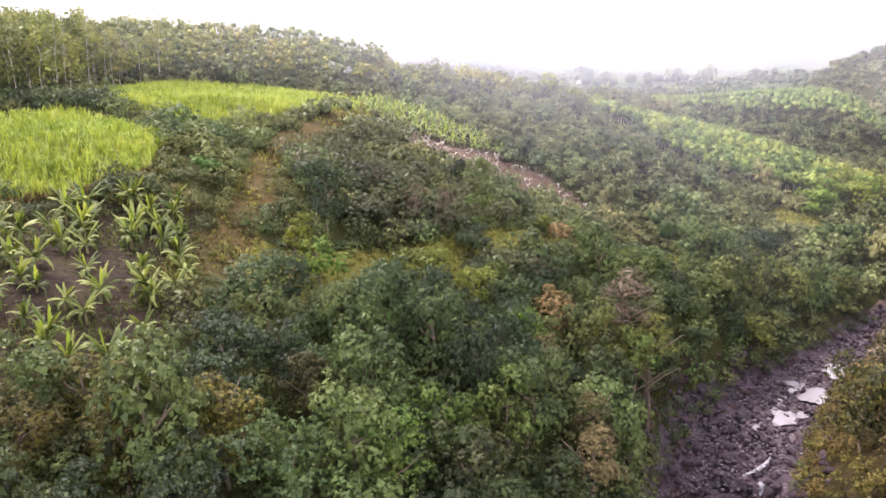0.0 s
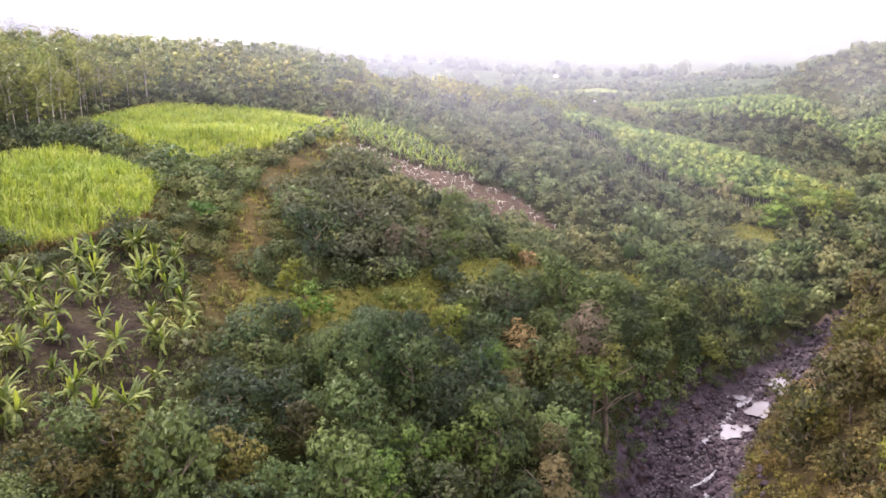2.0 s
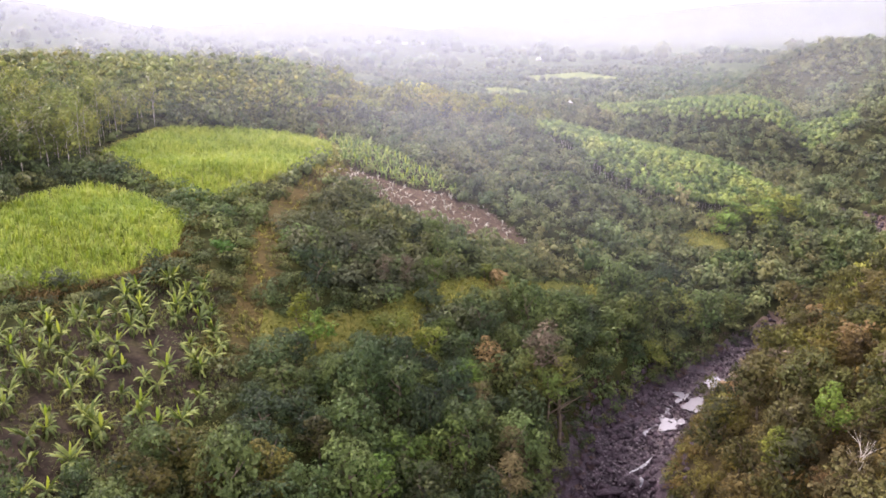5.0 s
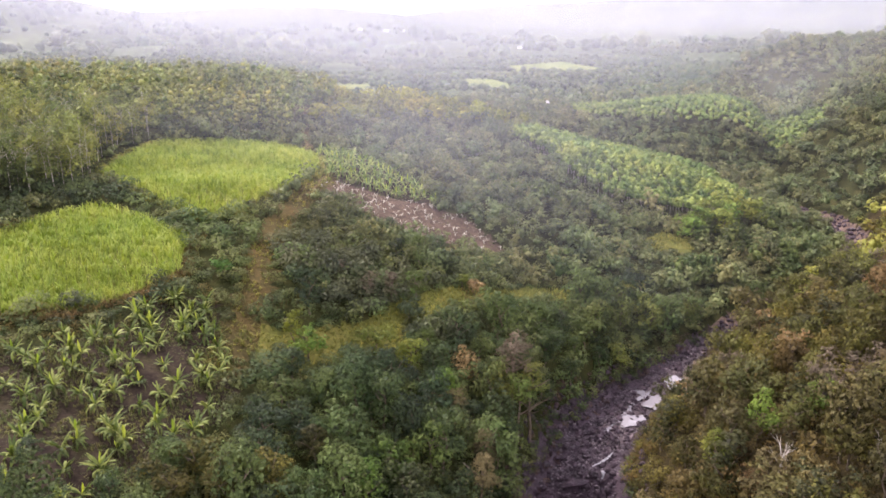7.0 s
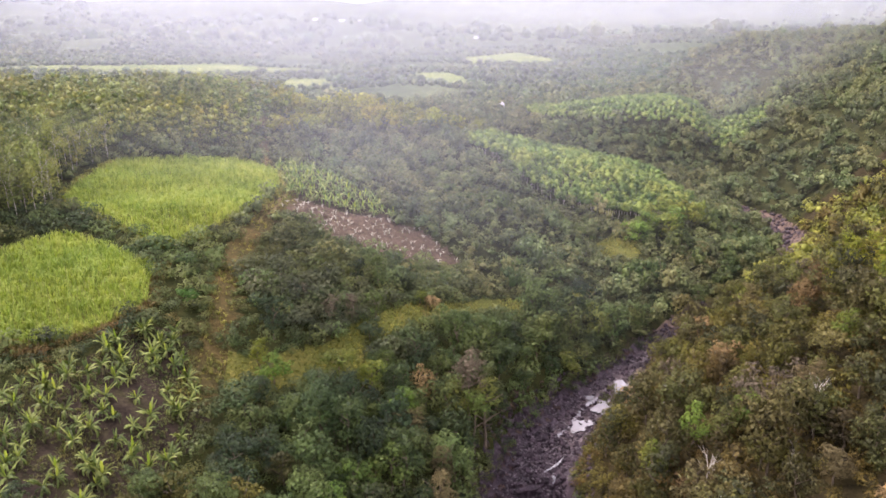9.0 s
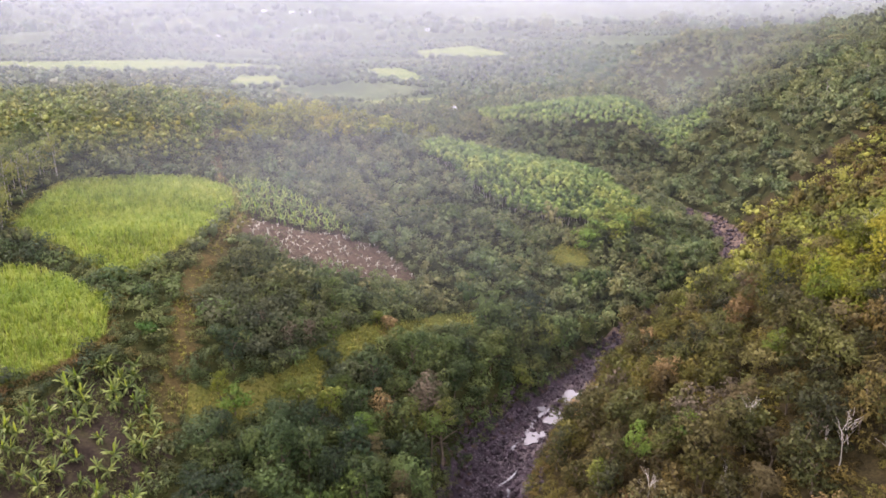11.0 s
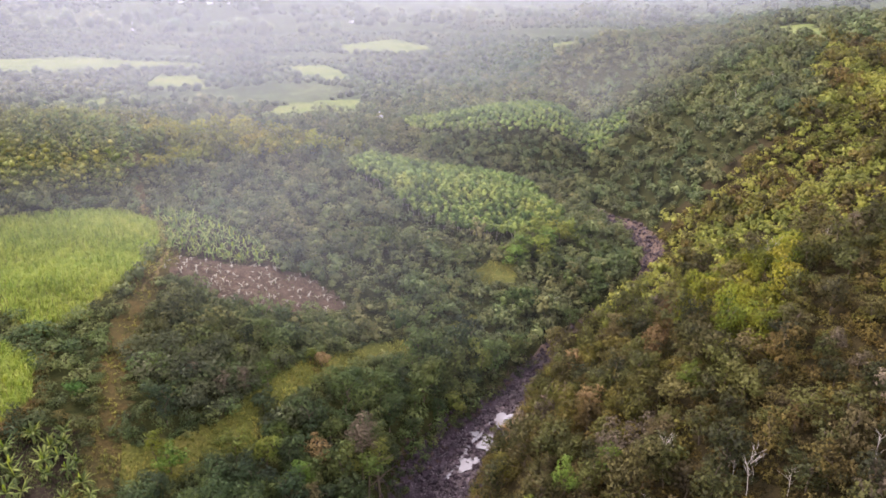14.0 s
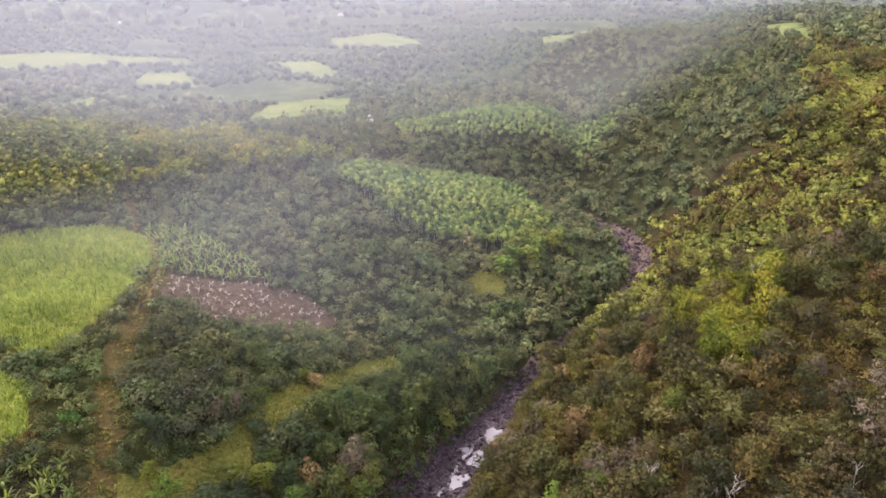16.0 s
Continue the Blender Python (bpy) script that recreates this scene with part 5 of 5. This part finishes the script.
tagged(put("stream_rubble", *spread(SLABS, x, y, ground_z(x, y) + rng.normal(size=len(x)) * 0.12, 0.95 * rng.uniform(0.3, 1.0, len(x)) ** 2.0, rng.uniform(0, 6.3, len(x))), [ROCK_BED]), "dark broken rock and rubble over the stream bed", "rubble", kind="stuff")
x, y = scattered(66, 80, 96, 110, 0.7)
on = np.hypot(x - 73, y - 103) < 3.2
x, y = x[on], y[on]
tagged(put("sand_litter", *spread(SLABS, x, y, ground_z(x, y) + 0.02, rng.uniform(0.1, 0.3, len(x)), rng.uniform(0, 6.3, len(x))), [SAND_BANK]), "pinkish pebbles on the small sand bank", "pebbles", kind="stuff")

for px, py, s in ((84.0, 352, 1.3), (84.7, 356, 1.6), (83.2, 345, 1.1), (82.0, 338, 1.2), (81.2, 334, 0.9)):
    ob = tagged(put("pale_rock", *boulder(rng), [ROCK_WHITE]), "pale whitish rock in the far gully", "rock", "rocks in the far gully")
    ob.matrix_basis = pose(px, py, float(ground_z(px, py)) + 2.6, 0, 0, 40 * s) @ Matrix.Diagonal((s, s, s * 2.6, 1))

# ---- far houses ----
WALL_PALE = solid_material("pale_plaster", [(0.55, 0.54, 0.52), (0.74, 0.73, 0.71)], 0.4, rough=0.8, bump=0.1)
ROOF_GREY = solid_material("tin_roof", [(0.42, 0.42, 0.44), (0.60, 0.60, 0.62)], 0.5, rough=0.5, bump=0.1)


def far_house(x, y, long, deep, high, turn, label):
    root = new("farmhouse")
    a, b = long / 2, deep / 2
    v = [(i * a, j * b, k * high) for k in (0, 1) for i, j in ((-1, -1), (1, -1), (1, 1), (-1, 1))] + [(-a, 0, high + b * 0.6), (a, 0, high + b * 0.6)]
    f = [(0, 1, 5), (0, 5, 4), (1, 2, 6), (1, 6, 5), (2, 3, 7), (2, 7, 6), (3, 0, 4), (3, 4, 7), (4, 8, 7), (5, 6, 9)]
    put("wall", v, f, [WALL_PALE], parent=root)
    o, e, t = a + 0.5, b + 0.6, 0.2
    slope = [(i * o, j, high + 0.6 * (b - abs(j)) + 0.05 + k) for k in (0, t) for i, j in ((-1, -e), (1, -e), (1, 0), (-1, 0), (1, e), (-1, e))]
    put("roof", slope, [(6, 7, 8), (6, 8, 9), (9, 8, 10), (9, 10, 11), (0, 2, 1), (0, 3, 2), (3, 4, 2), (3, 5, 4), (0, 1, 7), (0, 7, 6), (4, 5, 11), (4, 11, 10), (1, 2, 8), (1, 8, 7), (2, 4, 10), (2, 10, 8), (0, 6, 9), (0, 9, 3), (3, 9, 11), (3, 11, 5)], [ROOF_GREY], parent=root)
    root.matrix_basis = pose(x, y, float(ground_z(x, y)) - 0.3, 0, 0, turn)
    return tagged(root, label, "house", "houses in the haze")


for hx, hy, long, turn in ((0, 1690, 16, 10), (40, 1720, 12, 80), (-60, 1700, 14, -15), (95, 1650, 18, 30), (130, 1740, 12, 5), (-330, 1620, 16, 0), (420, 1500, 14, 40), (470, 1540, 18, -10), (260, 1420, 12, 15), (-130, 1380, 14, 25)):
    far_house(hx, hy, long * 0.7, 6, 3.2, turn, "pale farmhouse with a grey tin roof in the haze")

# ---- translucent sheets added to stand in for valley haze and glare ----


def haze_sheet_material(name, amount, pale):
    m, n, l = material(name)
    thick = n.new("ShaderNodeAttribute")
    thick.attribute_name = "thickness"
    part = n.new("ShaderNodeMath")
    part.operation = "MULTIPLY"
    part.inputs[1].default_value = amount
    l.new(thick.outputs["Fac"], part.inputs[0])
    body, back, clear = n.new("ShaderNodeBsdfDiffuse"), n.new("ShaderNodeBsdfTranslucent"), n.new("ShaderNodeBsdfTransparent")
    body.inputs["Color"].default_value = back.inputs["Color"].default_value = (pale * 0.985, pale * 1.01, pale * 1.12, 1)
    half, mix, out = n.new("ShaderNodeMixShader"), n.new("ShaderNodeMixShader"), n.new("ShaderNodeOutputMaterial")
    half.inputs[0].default_value = 0.5
    l.new(body.outputs[0], half.inputs[1])
    l.new(back.outputs[0], half.inputs[2])
    l.new(part.outputs[0], mix.inputs[0])
    l.new(clear.outputs[0], mix.inputs[1])
    l.new(half.outputs[0], mix.inputs[2])
    l.new(mix.outputs[0], out.inputs["Surface"])
    return m


# each veil: how far ahead, how dense, half its breadth, its top, the height over the ground at which it is full, where it is thickest, how wide it lies there, and its least share elsewhere
# the three nearest lie thickest straight ahead, imitating glare besides haze
VEILS = ((150, 0.13, 300, 80, 20, -18, 60, 0.0), (108, 0.085, 340, 90, 22, 0, 45, 0.04), (190, 0.20, 500, 130, 26, -15, 75, 0.05), (320, 0.18, 800, 180, 30, 20, 180, 0.62),
         (560, 0.16, 1400, 240, 40, 60, 360, 0.6), (950, 0.17, 2400, 340, 50, 150, 900, 0.75), (1700, 0.30, 4000, 650, 60, 300, 1800, 0.85))
for n, (y0, amount, wide, top, full, mid, broad, least) in enumerate(VEILS):
    us, ws = np.linspace(-wide, wide, 140), np.linspace(0, 1, 40) ** 1.5 * (top + 20) - 20
    u, w = np.meshgrid(us, ws)
    yy = y0 + y0 * 0.06 * np.sin(u * 9 / wide + n) + (w - 40) * 0.25 * min(1, top / 60)
    z = ground_z(u, yy) * (1 - np.clip(w / top, 0, 1) * (top > 30)) + w
    dense = np.clip((z - ground_z(u, yy)) / full, 0, 1) ** 1.5 * np.clip((top - w) / (top * 0.5), 0, 1)
    dense = dense * (least + (1 - least) * np.exp(-((u - mid) / broad) ** 2))
    k = (np.arange(39)[:, None] * 140 + np.arange(139)[None]).ravel()
    tri = np.concatenate([np.stack([k, k + 1, k + 141], 1), np.stack([k, k + 141, k + 140], 1)])
    veil = put("mist", np.stack([u, yy, z], -1).reshape(-1, 3), tri, [haze_sheet_material("haze_glare_sheet", amount, 0.86 if n < 4 else 0.74)], smooth=True)
    veil.data.attributes.new("thickness", "FLOAT", "POINT").data.foreach_set("value", dense.astype(np.float32).ravel())
    tagged(veil, "added translucent sheet standing in for valley haze and sun glare", "mist", kind="structure")
